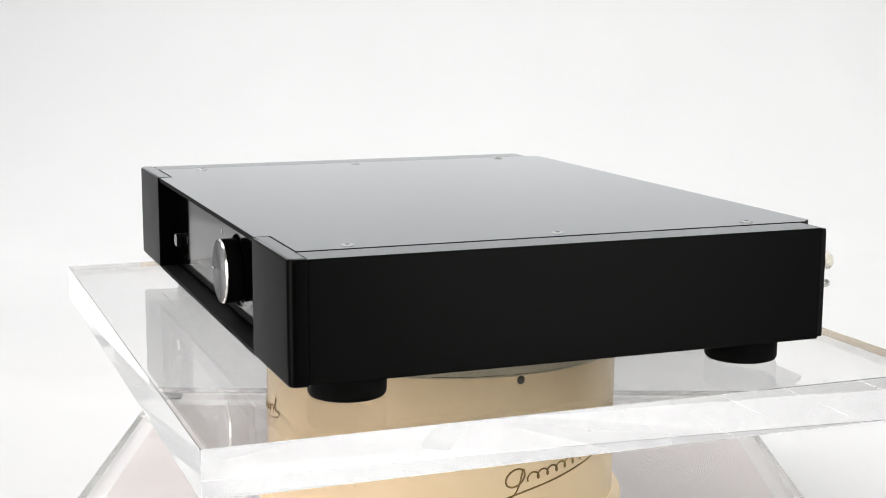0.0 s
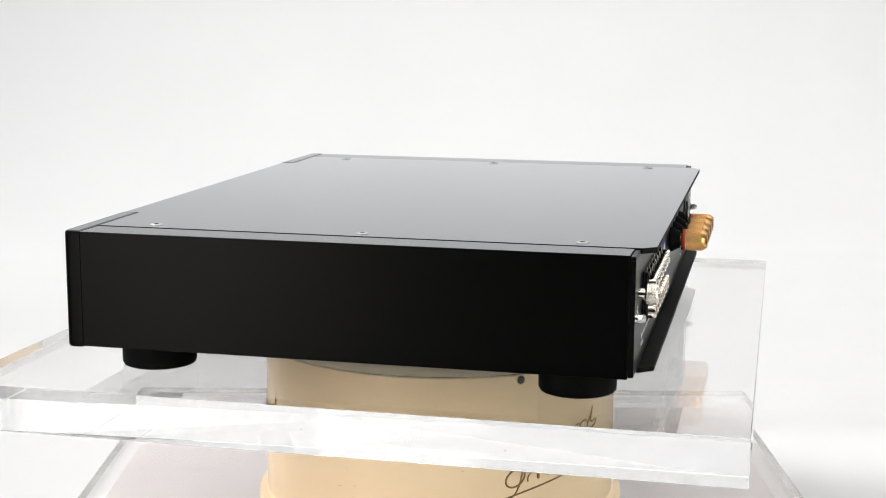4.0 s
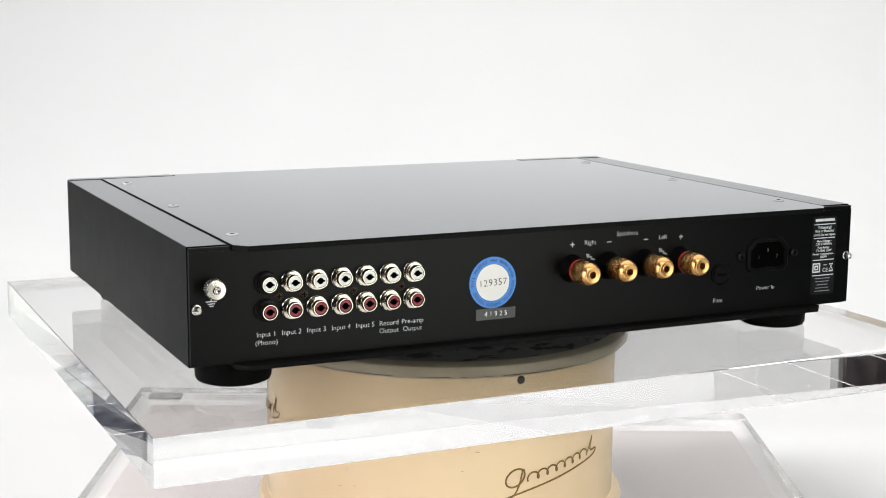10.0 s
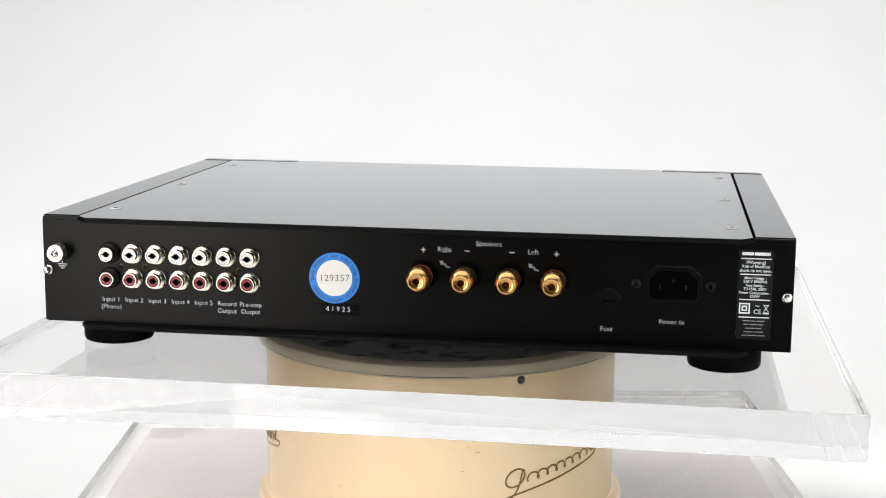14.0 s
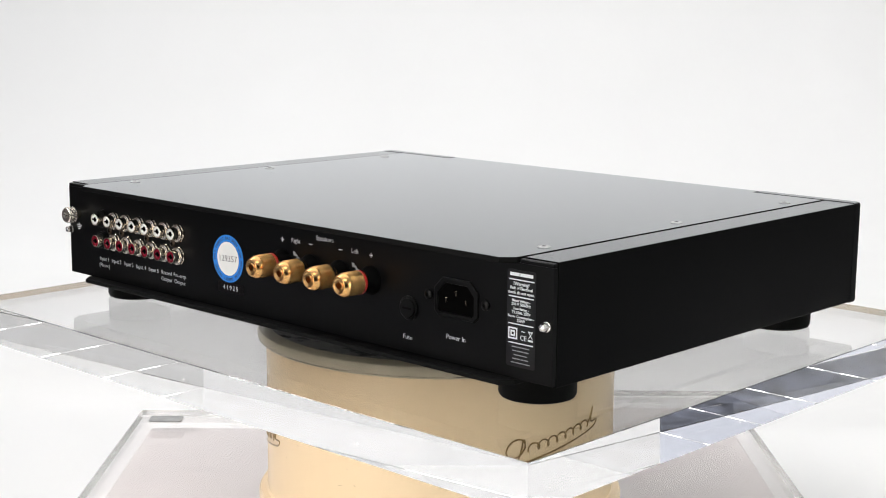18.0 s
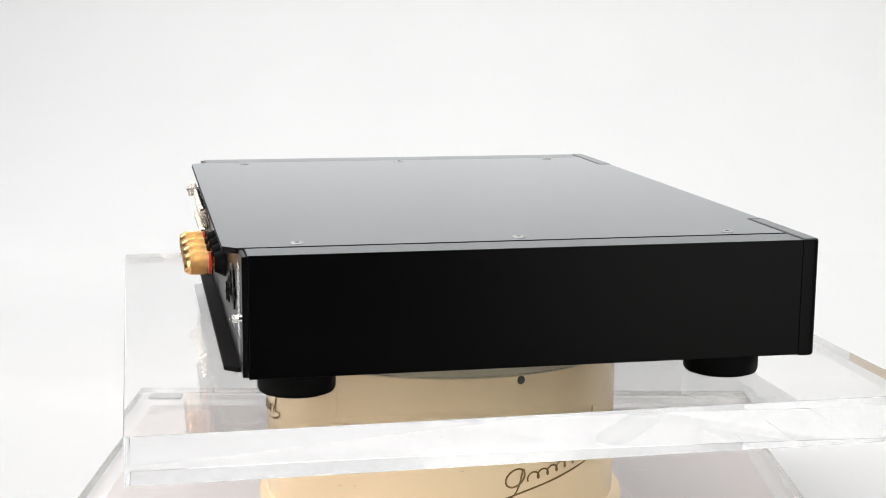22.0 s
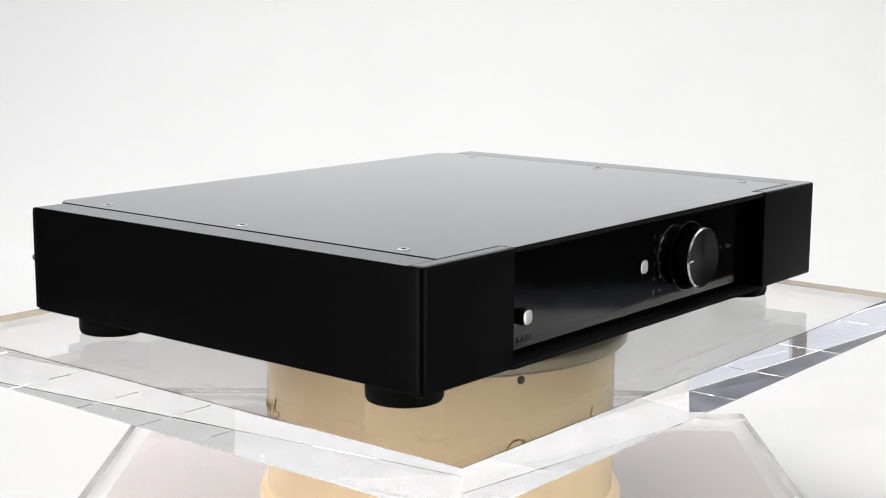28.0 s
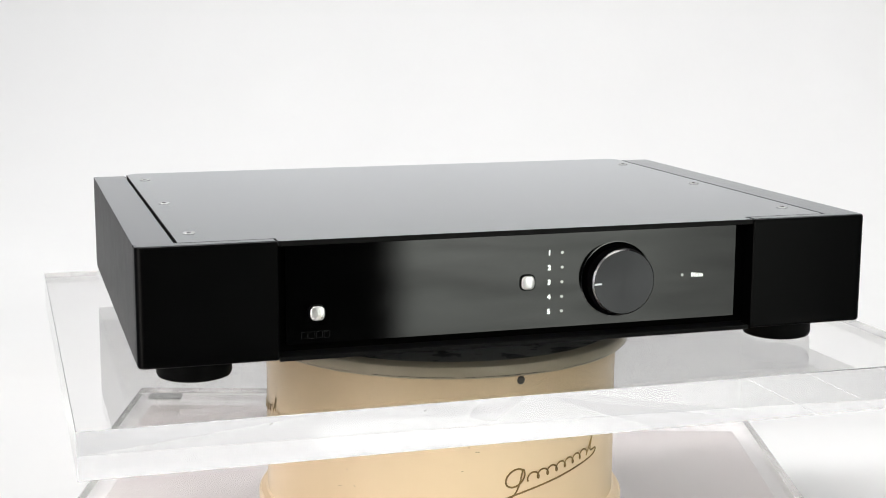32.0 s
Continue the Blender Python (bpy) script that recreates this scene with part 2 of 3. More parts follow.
def ribbon(points, width, up, bm=None, depth=0.0004):
    """A flat stroke along points; up(p) gives the surface normal."""
    bm = bm or bmesh.new()
    prev = None
    for i, p in enumerate(points):
        a, b = points[max(i - 1, 0)], points[min(i + 1, len(points) - 1)]
        n = up(p)
        side = (b - a).cross(n).normalized() * width * 0.5
        now = [bm.verts.new(p + side), bm.verts.new(p + n * depth), bm.verts.new(p - side)]
        if prev:
            bm.faces.new((prev[0], now[0], now[1], prev[1]))
            bm.faces.new((prev[1], now[1], now[2], prev[2]))
        prev = now
    return bm


def lettering(text, size, bold=0.0, spacing=1.0):
    """The built-in font's letters as a thin solid mesh, centred, in x, y."""
    cu = bpy.data.curves.new("lettering", "FONT")
    cu.body, cu.size, cu.align_x, cu.align_y = text, size, "CENTER", "CENTER"
    cu.extrude, cu.offset, cu.resolution_u = 0.00005, bold, 3
    cu.space_character = spacing
    ob = new("lettering", cu)
    me = bpy.data.meshes.new_from_object(ob.evaluated_get(bpy.context.evaluated_depsgraph_get()))
    bpy.data.objects.remove(ob)
    bpy.data.curves.remove(cu)
    bm = bmesh.new()
    bm.from_mesh(me)
    bpy.data.meshes.remove(me)
    return bm


REAR = lambda x, z, y: pose(x, y, z, 90, 0, 180)      # local x, y lie in the rear face, local z points out of it
FRONT = lambda x, z, y: pose(x, y, z, 90, 0, 0)       # the same for the front face

# ---------------------------------------------------------------- the set: white sweep and the unseen studio room added round it
TABLE_Z = -0.155


def build_sweep():
    low = TABLE_Z - 0.004
    prof = [(-0.72, low, -0.40, 0.40), (-0.45, low, -0.44, 0.44), (-0.35, low, -0.45, 0.96), (-0.08, low, -0.455, 0.96), (0.24, low, -0.475, 0.92), (0.33, low, -0.50, 1.05), (0.37, low, -0.545, 1.05), (0.40, low, -0.63, 1.05), (0.44, low, -0.77, 1.05), (0.6, low, -0.95, 1.05), (1.2, low, -0.95, 1.05)]
    r = 0.55
    for i in range(1, 17):
        a = radians(90 * i / 16)
        prof.append((1.2 + r * math.sin(a), low + r * (1 - math.cos(a)), -0.95, 1.05))
    prof.append((1.75, 2.0, -0.95, 1.05))
    bm = bmesh.new()
    rows, back = [[], []], [[], []]
    for i, (y, z, x0, x1) in enumerate(prof):
        ya, za = prof[max(i - 1, 0)][:2]
        yb, zb = prof[min(i + 1, len(prof) - 1)][:2]
        d = Vector((yb - ya, zb - za)).normalized()
        for k, x in enumerate((x0, x1)):
            rows[k].append(bm.verts.new((x, y, z)))
            back[k].append(bm.verts.new((x, y + d.y * 0.003, z - d.x * 0.003)))
    for i in range(len(prof) - 1):
        bm.faces.new((rows[0][i], rows[1][i], rows[1][i + 1], rows[0][i + 1])).smooth = True
        bm.faces.new((back[0][i], back[0][i + 1], back[1][i + 1], back[1][i])).smooth = True
        for k in (0, 1):
            bm.faces.new((rows[k][i], rows[k][i + 1], back[k][i + 1], back[k][i]))
    tagged(part("backdrop", bm, M_SWEEP), "seamless white paper sweep behind and under the stand", "backdrop", kind="structure")
    t = new("table")
    t.matrix_world = pose(0, 0.23, -0.95)
    part("tabletop", prism([(-0.75, -1.03), (0.80, -1.03), (1.08, -0.75), (1.08, 0.93), (-0.98, 0.93), (-0.98, -0.75)], 0.745, 0.787, 0.003), M_SLATETOP, t)
    for x, y in ((-0.35, -0.85), (0.5, -0.85), (0.8, 0.85), (-0.8, 0.85)):
        part("leg", box(x - 0.03, x + 0.03, y - 0.03, y + 0.03, 0.0, 0.745), M_ROOM, t)
    tagged(t, "dark slate-topped studio table under the white paper sweep", "table")


def build_room():
    tagged(part("floor", box(-4.2, 4.2, -5.2, 1.8, -1.05, -0.95), M_FLOORTILE), "dark grey studio floor", "floor", kind="structure")
    tagged(part("ceiling", box(-4.2, 4.2, -5.2, 1.8, 2.4, 2.5), M_CEIL), "pale painted studio ceiling", "ceiling", kind="structure")
    for x0, x1, z0, z1 in ((-1.3, 1.75, -1.05, 2.5), (4.05, 4.3, -1.05, 2.5), (1.75, 4.05, -1.05, 0.3), (1.75, 4.05, 2.1, 2.5), (-3.60, -1.3, -1.05, 0.3), (-3.60, -1.3, 2.1, 2.5)):
        tagged(part("wall_north", box(x0, x1, 1.8, 1.9, z0, z1), M_WALL), "white painted studio wall", "wall", kind="structure")
    # Unseen glowing panes added to brighten what the slab shows.
    for name, x in (("fill_window_3", -2.45), ("fill_window_4", 2.90)):
        w = new(name)
        w.matrix_world = pose(x, 1.85, 0.3)
        part("pane", box(-1.12, 1.12, -0.01, 0.01, 0.03, 1.77), M_PANEWHITE, w)
        for x0, x1, z0, z1 in ((-1.15, -1.11, 0, 1.8), (1.11, 1.15, 0, 1.8), (-1.11, 1.11, 0, 0.05), (-1.11, 1.11, 1.75, 1.8)):
            part("window_frame", box(x0, x1, -0.04, 0.04, z0, z1, 0.003, 1), M_WALL, w)
        tagged(w, "unseen white-framed glowing pane added in the white wall", "window", kind="structure")
    # Unseen dark walls added for the dark tones in the slab's edges.
    tagged(part("wall_north", box(-4.3, -3.60, 1.8, 1.9, -1.05, 2.5), M_UMBER), "unseen dark brown mottled wall added for slab reflections", "wall", kind="structure")
    # the west wall has a wide glowing pane, added unseen for slab brightness
    for name, dims in (("wall_west", (-4.3, -4.2, -0.2, 1.8, -0.95, 2.4)), ("wall_west", (-4.3, -4.2, -5.3, -3.4, -0.95, 2.4)), ("wall_west", (-4.3, -4.2, -3.4, -0.2, -0.95, -0.5)), ("wall_west", (-4.3, -4.2, -3.4, -0.2, 1.9, 2.4))):
        tagged(part(name, box(*dims), M_UMBER), "unseen dark brown mottled wall added for slab reflections", "wall", kind="structure")
    tagged(part("wall_east", box(4.2, 4.3, 1.7, 1.8, -0.3, 2.4), M_WALL), "white painted studio wall", "wall", kind="structure")
    for z0, z1 in ((-0.3, 0.3), (2.1, 2.4)):
        tagged(part("wall_east", box(4.2, 4.3, -1.4, 1.7, z0, z1), M_WALL), "white painted studio wall", "wall", kind="structure")
    # Unseen near-black dado added to keep the fascia's reflection dark.
    tagged(part("wall_east", box(4.2, 4.3, -1.4, 1.8, -0.95, -0.3), M_ROOM), "unseen near-black dado added to keep the fascia dark", "wall", kind="structure")
    tagged(part("wall_east", box(4.2, 4.3, -5.3, -1.4, -0.95, 2.4), M_SLATE), "unseen dark blue-grey mottled wall added for slab reflections", "wall", kind="structure")
    tagged(part("wall_south", box(-4.3, 4.3, -5.3, -5.2, -0.95, 2.4), M_ROOM), "dark grey plaster studio wall", "wall", kind="structure")
    # Unseen glowing pane added on the east side, for bright slab edges.
    w = new("fill_window_2")
    w.matrix_world = pose(4.25, 0.15, 0.3)
    part("pane", box(-0.01, 0.01, -1.52, 1.52, 0.03, 1.77), M_PANEWHITE, w)
    for y0, y1, z0, z1 in ((-1.55, -1.51, 0, 1.8), (1.51, 1.55, 0, 1.8), (-1.51, 1.51, 0, 0.05), (-1.51, 1.51, 1.75, 1.8)):
        part("window_frame", box(-0.04, 0.04, y0, y1, z0, z1, 0.003, 1), M_WALL, w)
    tagged(w, "unseen white-framed glowing pane added in the white wall", "window", kind="structure")
    w = new("fill_window_1")
    w.matrix_world = pose(-4.25, -1.8, -0.5)
    part("pane", box(-0.01, 0.01, -1.57, 1.57, 0.03, 2.37), M_PANECOOL, w)
    for y0, y1, z0, z1 in ((-1.6, -1.54, 0, 2.4), (1.54, 1.6, 0, 2.4), (-1.54, 1.54, 0, 0.06), (-1.54, 1.54, 2.34, 2.4), (-0.03, 0.03, 0.06, 2.34)):
        part("window_frame", box(-0.04, 0.04, y0, y1, z0, z1, 0.003, 1), M_WALL, w)
    tagged(w, "unseen wide white-framed glowing pane added for slab brightness", "window", kind="structure")


def build_light_panel(a, b, diffuser, label):
    """Diffused light panel on the table, beside the lens; it faces the stand."""
    r = new("light_panel")
    a, b = Vector((*a, 0)), Vector((*b, 0))
    mid, l = (a + b) / 2, (a - b).length
    r.matrix_world = Matrix.Translation((mid.x, mid.y, TABLE_Z - 0.008)) @ Matrix.Rotation(math.atan2(a.y - b.y, a.x - b.x), 4, "Z")
    part("board", box(-l / 2, l / 2, -0.005, 0.005, 0.012, 0.52, 0.002, 1), M_WALL, r)
    part("diffuser", box(-l / 2 + 0.004, l / 2 - 0.004, 0.005, 0.008, 0.02, 0.515), diffuser, r, "glowing white diffuser")
    for x in (-l * 0.32, l * 0.32):
        part("foot", box(x - 0.012, x + 0.012, -0.07, 0.07, 0.0, 0.012, 0.002, 1), M_PLASTIC, r)
    tagged(r, label, "light panel", "light panels beside the lens")


def build_dark_board():
    """Unseen dark board added on the paper, beside the light panel, for dark reflections."""
    out = [(0.45, 0.075), (0.57, 0.01), (0.99, -0.23), (0.99, -0.62), (0.72, -0.44), (0.61, -0.31), (0.46, -0.16)]
    tagged(part("dark_board", prism(out[::-1], TABLE_Z - 0.0038, TABLE_Z + 0.0022, 0.001), M_SLATETOP), "unseen dark blue-grey board added on the white paper for dark reflections", "slate board")


build_sweep()
build_dark_board()
build_room()
build_light_panel((0.592, -0.350), (0.327, -0.735), M_PANEL, "white diffused light panel standing on the dark table")
build_light_panel((-0.309, -0.667), (-0.520, -0.507), M_PANELWARM, "narrower warm-white light panel standing on the dark table")

# ---------------------------------------------------------------- the stand: plinth slab, drum, platter, turning slab
PLINTH = part("clear_plinth", box(-0.2515, 0.2525, -0.22, 0.2175, -0.155, -0.130, 0.003, 1), M_PLINTH)
PLINTH.data.materials.append(M_PLINTHEDGE)
for f in PLINTH.data.polygons:
    f.material_index = 0 if abs(f.normal.z) > 0.95 else 1
PLINTH.visible_shadow = False
tagged(PLINTH, "thick clear acrylic plinth slab lying on white paper", "plinth")

rng = random.Random(21)
for k in range(14):
    c = Vector((rng.uniform(-0.22, 0.22), rng.uniform(-0.2, 0.19), -0.12997))
    a, l = rng.uniform(0, 6.28), rng.uniform(0.0008, 0.0035)
    path = [c + Vector((math.cos(a + 0.3 * q), math.sin(a + 0.3 * q), 0)) * l * q for q in (0, 0.35, 0.7, 1)]
    part("scuff", ribbon(path, rng.uniform(0.0002, 0.0005), lambda p: Vector((0, 0, 1)), None, 0.00003), M_SCUFF, PLINTH)

BOARD = part("base_board", box(-0.236, 0.236, -0.205, 0.186, -0.1589, -0.1552, 0.0006, 1), M_BOARD)
tagged(BOARD, "pale mauve-grey board under the clear plinth", "board")
# small grey rounded patch on the plinth's top, at the back left
PAD = part("plinth_patch", prism(rounded(0.0265, 0.016, 0.003), 0, 0.0008), M_PATCH, loc=pose(-0.2240, 0.187, -0.1298))
tagged(PAD, "small dark grey patch on the plinth", "pad")

DX = -0.0012
R_DRUM = 0.1165


def on_drum(az, z, out=0.0003):
    a = radians(az)
    return Vector(((R_DRUM + out) * math.sin(a), -(R_DRUM + out) * math.cos(a), z))


def drum_normal(p):
    return Vector((p.x, p.y, 0)).normalized()


def smooth_path(pts, n=10):
    """Catmull-Rom through (a, z) pairs."""
    out = []
    q = [pts[0], *pts, pts[-1]]
    for i in range(1, len(q) - 2):
        for k in range(n):
            t = k / n
            c = []
            for d in (0, 1):
                p0, p1, p2, p3 = q[i - 1][d], q[i][d], q[i + 1][d], q[i + 2][d]
                c.append(0.5 * (2 * p1 + (p2 - p0) * t + (2 * p0 - 5 * p1 + 4 * p2 - p3) * t * t + (3 * p1 - p0 - 3 * p2 + p3) * t ** 3))
            out.append(tuple(c))
    out.append(pts[-1])
    return out


def build_drum():
    drum = new("drum")
    drum.matrix_world = pose(DX, 0, -0.130)
    tagged(drum, "cream lacquered metal drum with bronze etched ornament, under the platter", "drum")
    R = R_DRUM
    up = 0.130
    prof = [(0, 0.0), (0.1215, 0.0), (0.1225, 0.001), (0.1225, 0.0125), (0.1212, 0.0145), (R + 0.0012, 0.0152), (R, 0.0165), (R, 0.0968), (R - 0.001, 0.0975), (0.0, 0.0975)]
    part("shell", lathe(prof, 160), M_CREAM, drum)
    # a flowing ornament of plain strokes: an oval, a row of even coils with a riser, an underline
    loop = [(23.2 + 3.0 * math.cos(q) + 0.9 * math.sin(q), -0.0782 + 0.0056 * math.sin(q)) for q in (math.pi * (0.3 + k / 6) for k in range(13))]
    loop += [(24.6, -0.0822), (23.0, -0.0885), (20.4, -0.0912)]
    wave = []
    for k in range(61):
        q = k / 60
        coil = 2 * math.pi * 7 * q
        wave.append((27.6 + 24.6 * q - 1.0 * math.sin(coil), -0.0789 + 0.0070 * q - 0.0024 * math.cos(coil)))
    wave += [(53.8, -0.0690), (55.3, -0.0634), (54.3, -0.0705), (54.8, -0.0728)]
    tail = [(54.8, -0.0728), (57.4, -0.0722), (57.6, -0.0738), (55.0, -0.0766), (46.0, -0.0800), (36.0, -0.0838), (27.0, -0.0872), (20.0, -0.0905)]
    for turn in (0, -119.5, 120.5):
        for name, pts, w in (("ornament_loop", loop, 0.0012), ("ornament_coil", wave, 0.0011), ("ornament_underline", tail, 0.0012)):
            path = [on_drum(a + turn, z + up) for a, z in smooth_path(pts)]
            part(name, ribbon(path, w, drum_normal), M_BRONZE, drum, "dark bronze etched stroke")
    # small knocks in the lacquer
    rng = random.Random(33)
    for k in range(16):
        az, z = rng.uniform(-75, 75), rng.uniform(0.030, 0.094)
        l, tilt = rng.uniform(0.3, 1.5), rng.uniform(-0.0006, 0.0006)
        path = [on_drum(az + l * q, z + tilt * q, 0.00006) for q in (0, 0.35, 0.7, 1)]
        part("knock", ribbon(path, rng.uniform(0.0002, 0.0006), drum_normal, None, 0.00004), M_KNOCK, drum, "worn brown speck in the lacquer")
    # small grub screw below the rim
    p = on_drum(24.6, 0.0936, 0.0)
    m = Matrix.Translation(p) @ drum_normal(p).to_track_quat("Z", "Y").to_matrix().to_4x4()
    part("grub_screw", lathe([(0.0, 0.0001), (0.0013, 0.0001), (0.0015, 0.0004), (0.0022, 0.0006), (0.0026, 0.0001), (0.0026, -0.001)], 20, m=m), M_SCREWDARK, drum)
    return drum


build_drum()


def build_platter():
    pl = new("platter")
    tagged(pl, "round cream turntable platter with dark rubber mat", "turntable platter")
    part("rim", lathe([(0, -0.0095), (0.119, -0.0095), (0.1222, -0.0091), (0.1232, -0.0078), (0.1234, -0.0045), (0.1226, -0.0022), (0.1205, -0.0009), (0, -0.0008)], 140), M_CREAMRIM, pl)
    part("mat", lathe([(0, -0.0005), (0.1150, -0.0005), (0.1160, -0.0002), (0.1150, 0.0), (0, 0.0)], 120), M_DISC, pl)
    # light scratches on the mat
    rng = random.Random(9)
    for k in range(16):
        a, r0, l = rng.uniform(0, 360), rng.uniform(0.088, 0.109), rng.uniform(2, 9)
        path = [Vector(((r0 + 0.003 * math.sin(k + q)) * math.cos(radians(a + l * q)), (r0 + 0.003 * math.sin(k + q)) * math.sin(radians(a + l * q)), 0.0001)) for q in np.linspace(0, 1, 6)]
        part("scratch", ribbon(path, rng.uniform(0.0002, 0.0006), lambda p: Vector((0, 0, 1)), None, 0.00005), M_SCUFF, pl, "pale scratch on the dark mat")
    # worn groove line round the rim, in broken lengths
    rng = random.Random(4)
    a = 0.0
    while a < 360:
        l = rng.uniform(6, 26)
        path = [Vector((0.12335 * math.cos(radians(a + k)), 0.12335 * math.sin(radians(a + k)), -0.0078)) for k in np.linspace(0, l, 8)]
        part("worn_line", ribbon(path, rng.uniform(0.00015, 0.00035), drum_normal, None, 0.0001), M_INK, pl, "dark worn line on the rim")
        a += l + rng.uniform(1, 7)
    return pl


PLATTER = build_platter()

bm = box(-0.25, 0.25, -0.2150, 0.2083, -0.0250, 0.0)
bmesh.ops.bevel(bm, geom=[e for e in bm.edges if abs(e.verts[0].co.z - e.verts[1].co.z) < 0.001], offset=0.0003, segments=1, profile=0.5, affect="EDGES")
SLAB = part("clear_slab", bm, M_ACRYLIC)
SLAB.data.materials.append(M_ACRYLICEDGE)
for f in SLAB.data.polygons:
    f.material_index = 1 if abs(f.normal.z) < 0.5 else 0
SLAB.visible_shadow = False
tagged(SLAB, "thick clear acrylic slab turning on the platter", "acrylic slab")

rng = random.Random(11)
for k in range(8):
    side = k % 4
    u, z0 = rng.uniform(-0.17, 0.17), rng.uniform(-0.022, -0.004)
    l, a = rng.uniform(0.0004, 0.0016), rng.uniform(-0.4, 0.4)
    path = []
    for q in np.linspace(0, 1, 5):
        c, z = u + l * q, z0 + l * q * a + 0.0006 * math.sin(3 * q)
        path.append(Vector(((0.25002 if side == 0 else -0.25002), c, z)) if side < 2 else Vector((c, (0.20832 if side == 2 else -0.21502), z)))
    n = [Vector((1, 0, 0)), Vector((-1, 0, 0)), Vector((0, 1, 0)), Vector((0, -1, 0))][side]
    part("scuff", ribbon(path, rng.uniform(0.00015, 0.0004), lambda p, n=n: n, None, 0.00003), M_SCUFF, SLAB)

# ---------------------------------------------------------------- the amplifier
AMP = new("amplifier")
tagged(AMP, "slim black hi-fi amplifier on four rubber feet", "amplifier")
YF, YR, ZT, ZB, HW = -0.1630, 0.1486, 0.0803, 0.0166, 0.215
Y_FASCIA = -0.1520


def sheen_top(ob):
    """Upward faces carry the lighter, glossier copy of the black, with top sheen put in."""
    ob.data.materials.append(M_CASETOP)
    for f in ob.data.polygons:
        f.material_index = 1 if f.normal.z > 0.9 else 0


def build_case():
    for s in (-1, 1):
        x0, x1 = sorted((s * 0.1935, s * HW))
        sheen_top(part("side_panel", box(x0, x1, YF + 0.0101, YR - 0.0030, ZB, ZT, 0.0004, 2), M_CASE, AMP))
        # front end cap: front face with a rounded outer corner, wrapped back along the side
        turn = [(s * (HW - 0.0042 + 0.0042 * math.sin(radians(15 * k))), YF + 0.0042 - 0.0042 * math.cos(radians(15 * k))) for k in range(7)]
        cap = [(s * 0.1405, YF + 0.0006), (s * (0.1405 + 0.0006), YF), *turn, (s * HW, YF + 0.0100), (s * 0.1405, YF + 0.0100)]
        if s < 0:
            cap = cap[::-1]
        c = part("end_cap", prism(cap, ZB - 0.0009, ZT + 0.0004, 0.0015), M_CASE, AMP)
        for f in c.data.polygons:
            f.use_smooth = True
        c.data.set_sharp_from_angle(angle=radians(17))
        sheen_top(c)
        part("recess_wall", box(*sorted((s * 0.1409, s * 0.1440)), YF + 0.0100, Y_FASCIA + 0.003, ZB + 0.001, ZT - 0.003), M_CASE, c)
    part("chassis", box(-0.1915, 0.1915, Y_FASCIA + 0.003, YR - 0.0035, ZB + 0.0008, ZT - 0.0031), M_DARK, AMP)
    xo = 0.1917
    yl = 0.1565
    top = [(-0.1400, YF + 0.0012), (0.1400, YF + 0.0012), (0.1400, YF + 0.0104), (xo, YF + 0.0104), (xo, YR + 0.0012), (xo - 0.006, yl), (-xo + 0.006, yl), (-xo, YR + 0.0012), (-xo, YF + 0.0104), (-0.1400, YF + 0.0104)]
    tp = part("top_panel", prism(top, ZT - 0.0028, ZT + 0.0002, 0.0003), M_TOP, AMP)
    tp.data.materials.append(M_LIP)
    for f in tp.data.polygons:
        f.material_index = 0 if f.normal.z > 0.5 else 1
    part("bottom_panel", prism(top, ZB - 0.0018, ZB + 0.0008, 0.0003), M_LIP, AMP)
    for sx in (-1, 1):
        for y in (-0.1226, -0.0026, 0.1172):
            sc = part("screw", lathe([(0.0, 0.0001), (0.0013, 0.0001), (0.0014, 0.0005), (0.0031, 0.0006), (0.0035, 0.0003), (0.0036, -0.0005)], 24, m=None), M_SCREW, tp, loc=pose(sx * 0.1819, y, ZT + 0.0002))
            part("hex_socket", lathe([(0.0, 0.0006), (0.0015, 0.00055)], 6), M_DARK, sc)
    rear = part("rear_panel", box(-HW + 0.0004, HW - 0.0004, YR - 0.0028, YR, ZB + 0.0012, ZT - 0.00285), M_REAR, AMP)
    for sx in (-1, 1):
        part("rear_upstand", box(*sorted((sx * 0.1925, sx * (HW - 0.0004))), YR - 0.0028, YR, ZT - 0.0031, ZT - 0.0006, 0.0004, 1), M_REAR, rear)
    return rear


REARP = build_case()


def build_feet():
    prof = [(0, 0.0), (0.0185, 0.0), (0.0200, 0.0006), (0.0208, 0.0022), (0.0210, 0.0150), (0.0205, 0.0158), (0, 0.0158)]
    me = None
    for x, y in ((-0.1809, -0.1222), (0.1809, -0.1230), (0.1822, 0.1162), (-0.1803, 0.1180)):
        if me is None:
            f = part("foot", lathe(prof, 56), M_RUBBER, AMP)
            me = f.data
        else:
            f = new("foot", me)
            f.parent = AMP
        f.matrix_basis = pose(x, y, 0.0012)


build_feet()


def dome(w, r, z, h, n=7):
    """Rounded-square cap that swells to its middle."""
    bm = bmesh.new()
    prev = None
    for k in range(n):
        a = radians(90 * k / n)
        q, zz = (math.cos(a) if k else 1.0), z + h * math.sin(a)
        now = [bm.verts.new((x * q, y * q, zz)) for x, y in rounded(w, w, r, 5)]
        if prev:
            m = len(now)
            for i in range(m):
                bm.faces.new((prev[i], prev[(i + 1) % m], now[(i + 1) % m], now[i])).smooth = True
        prev = now
    bm.faces.new(prev).smooth = True
    return bm


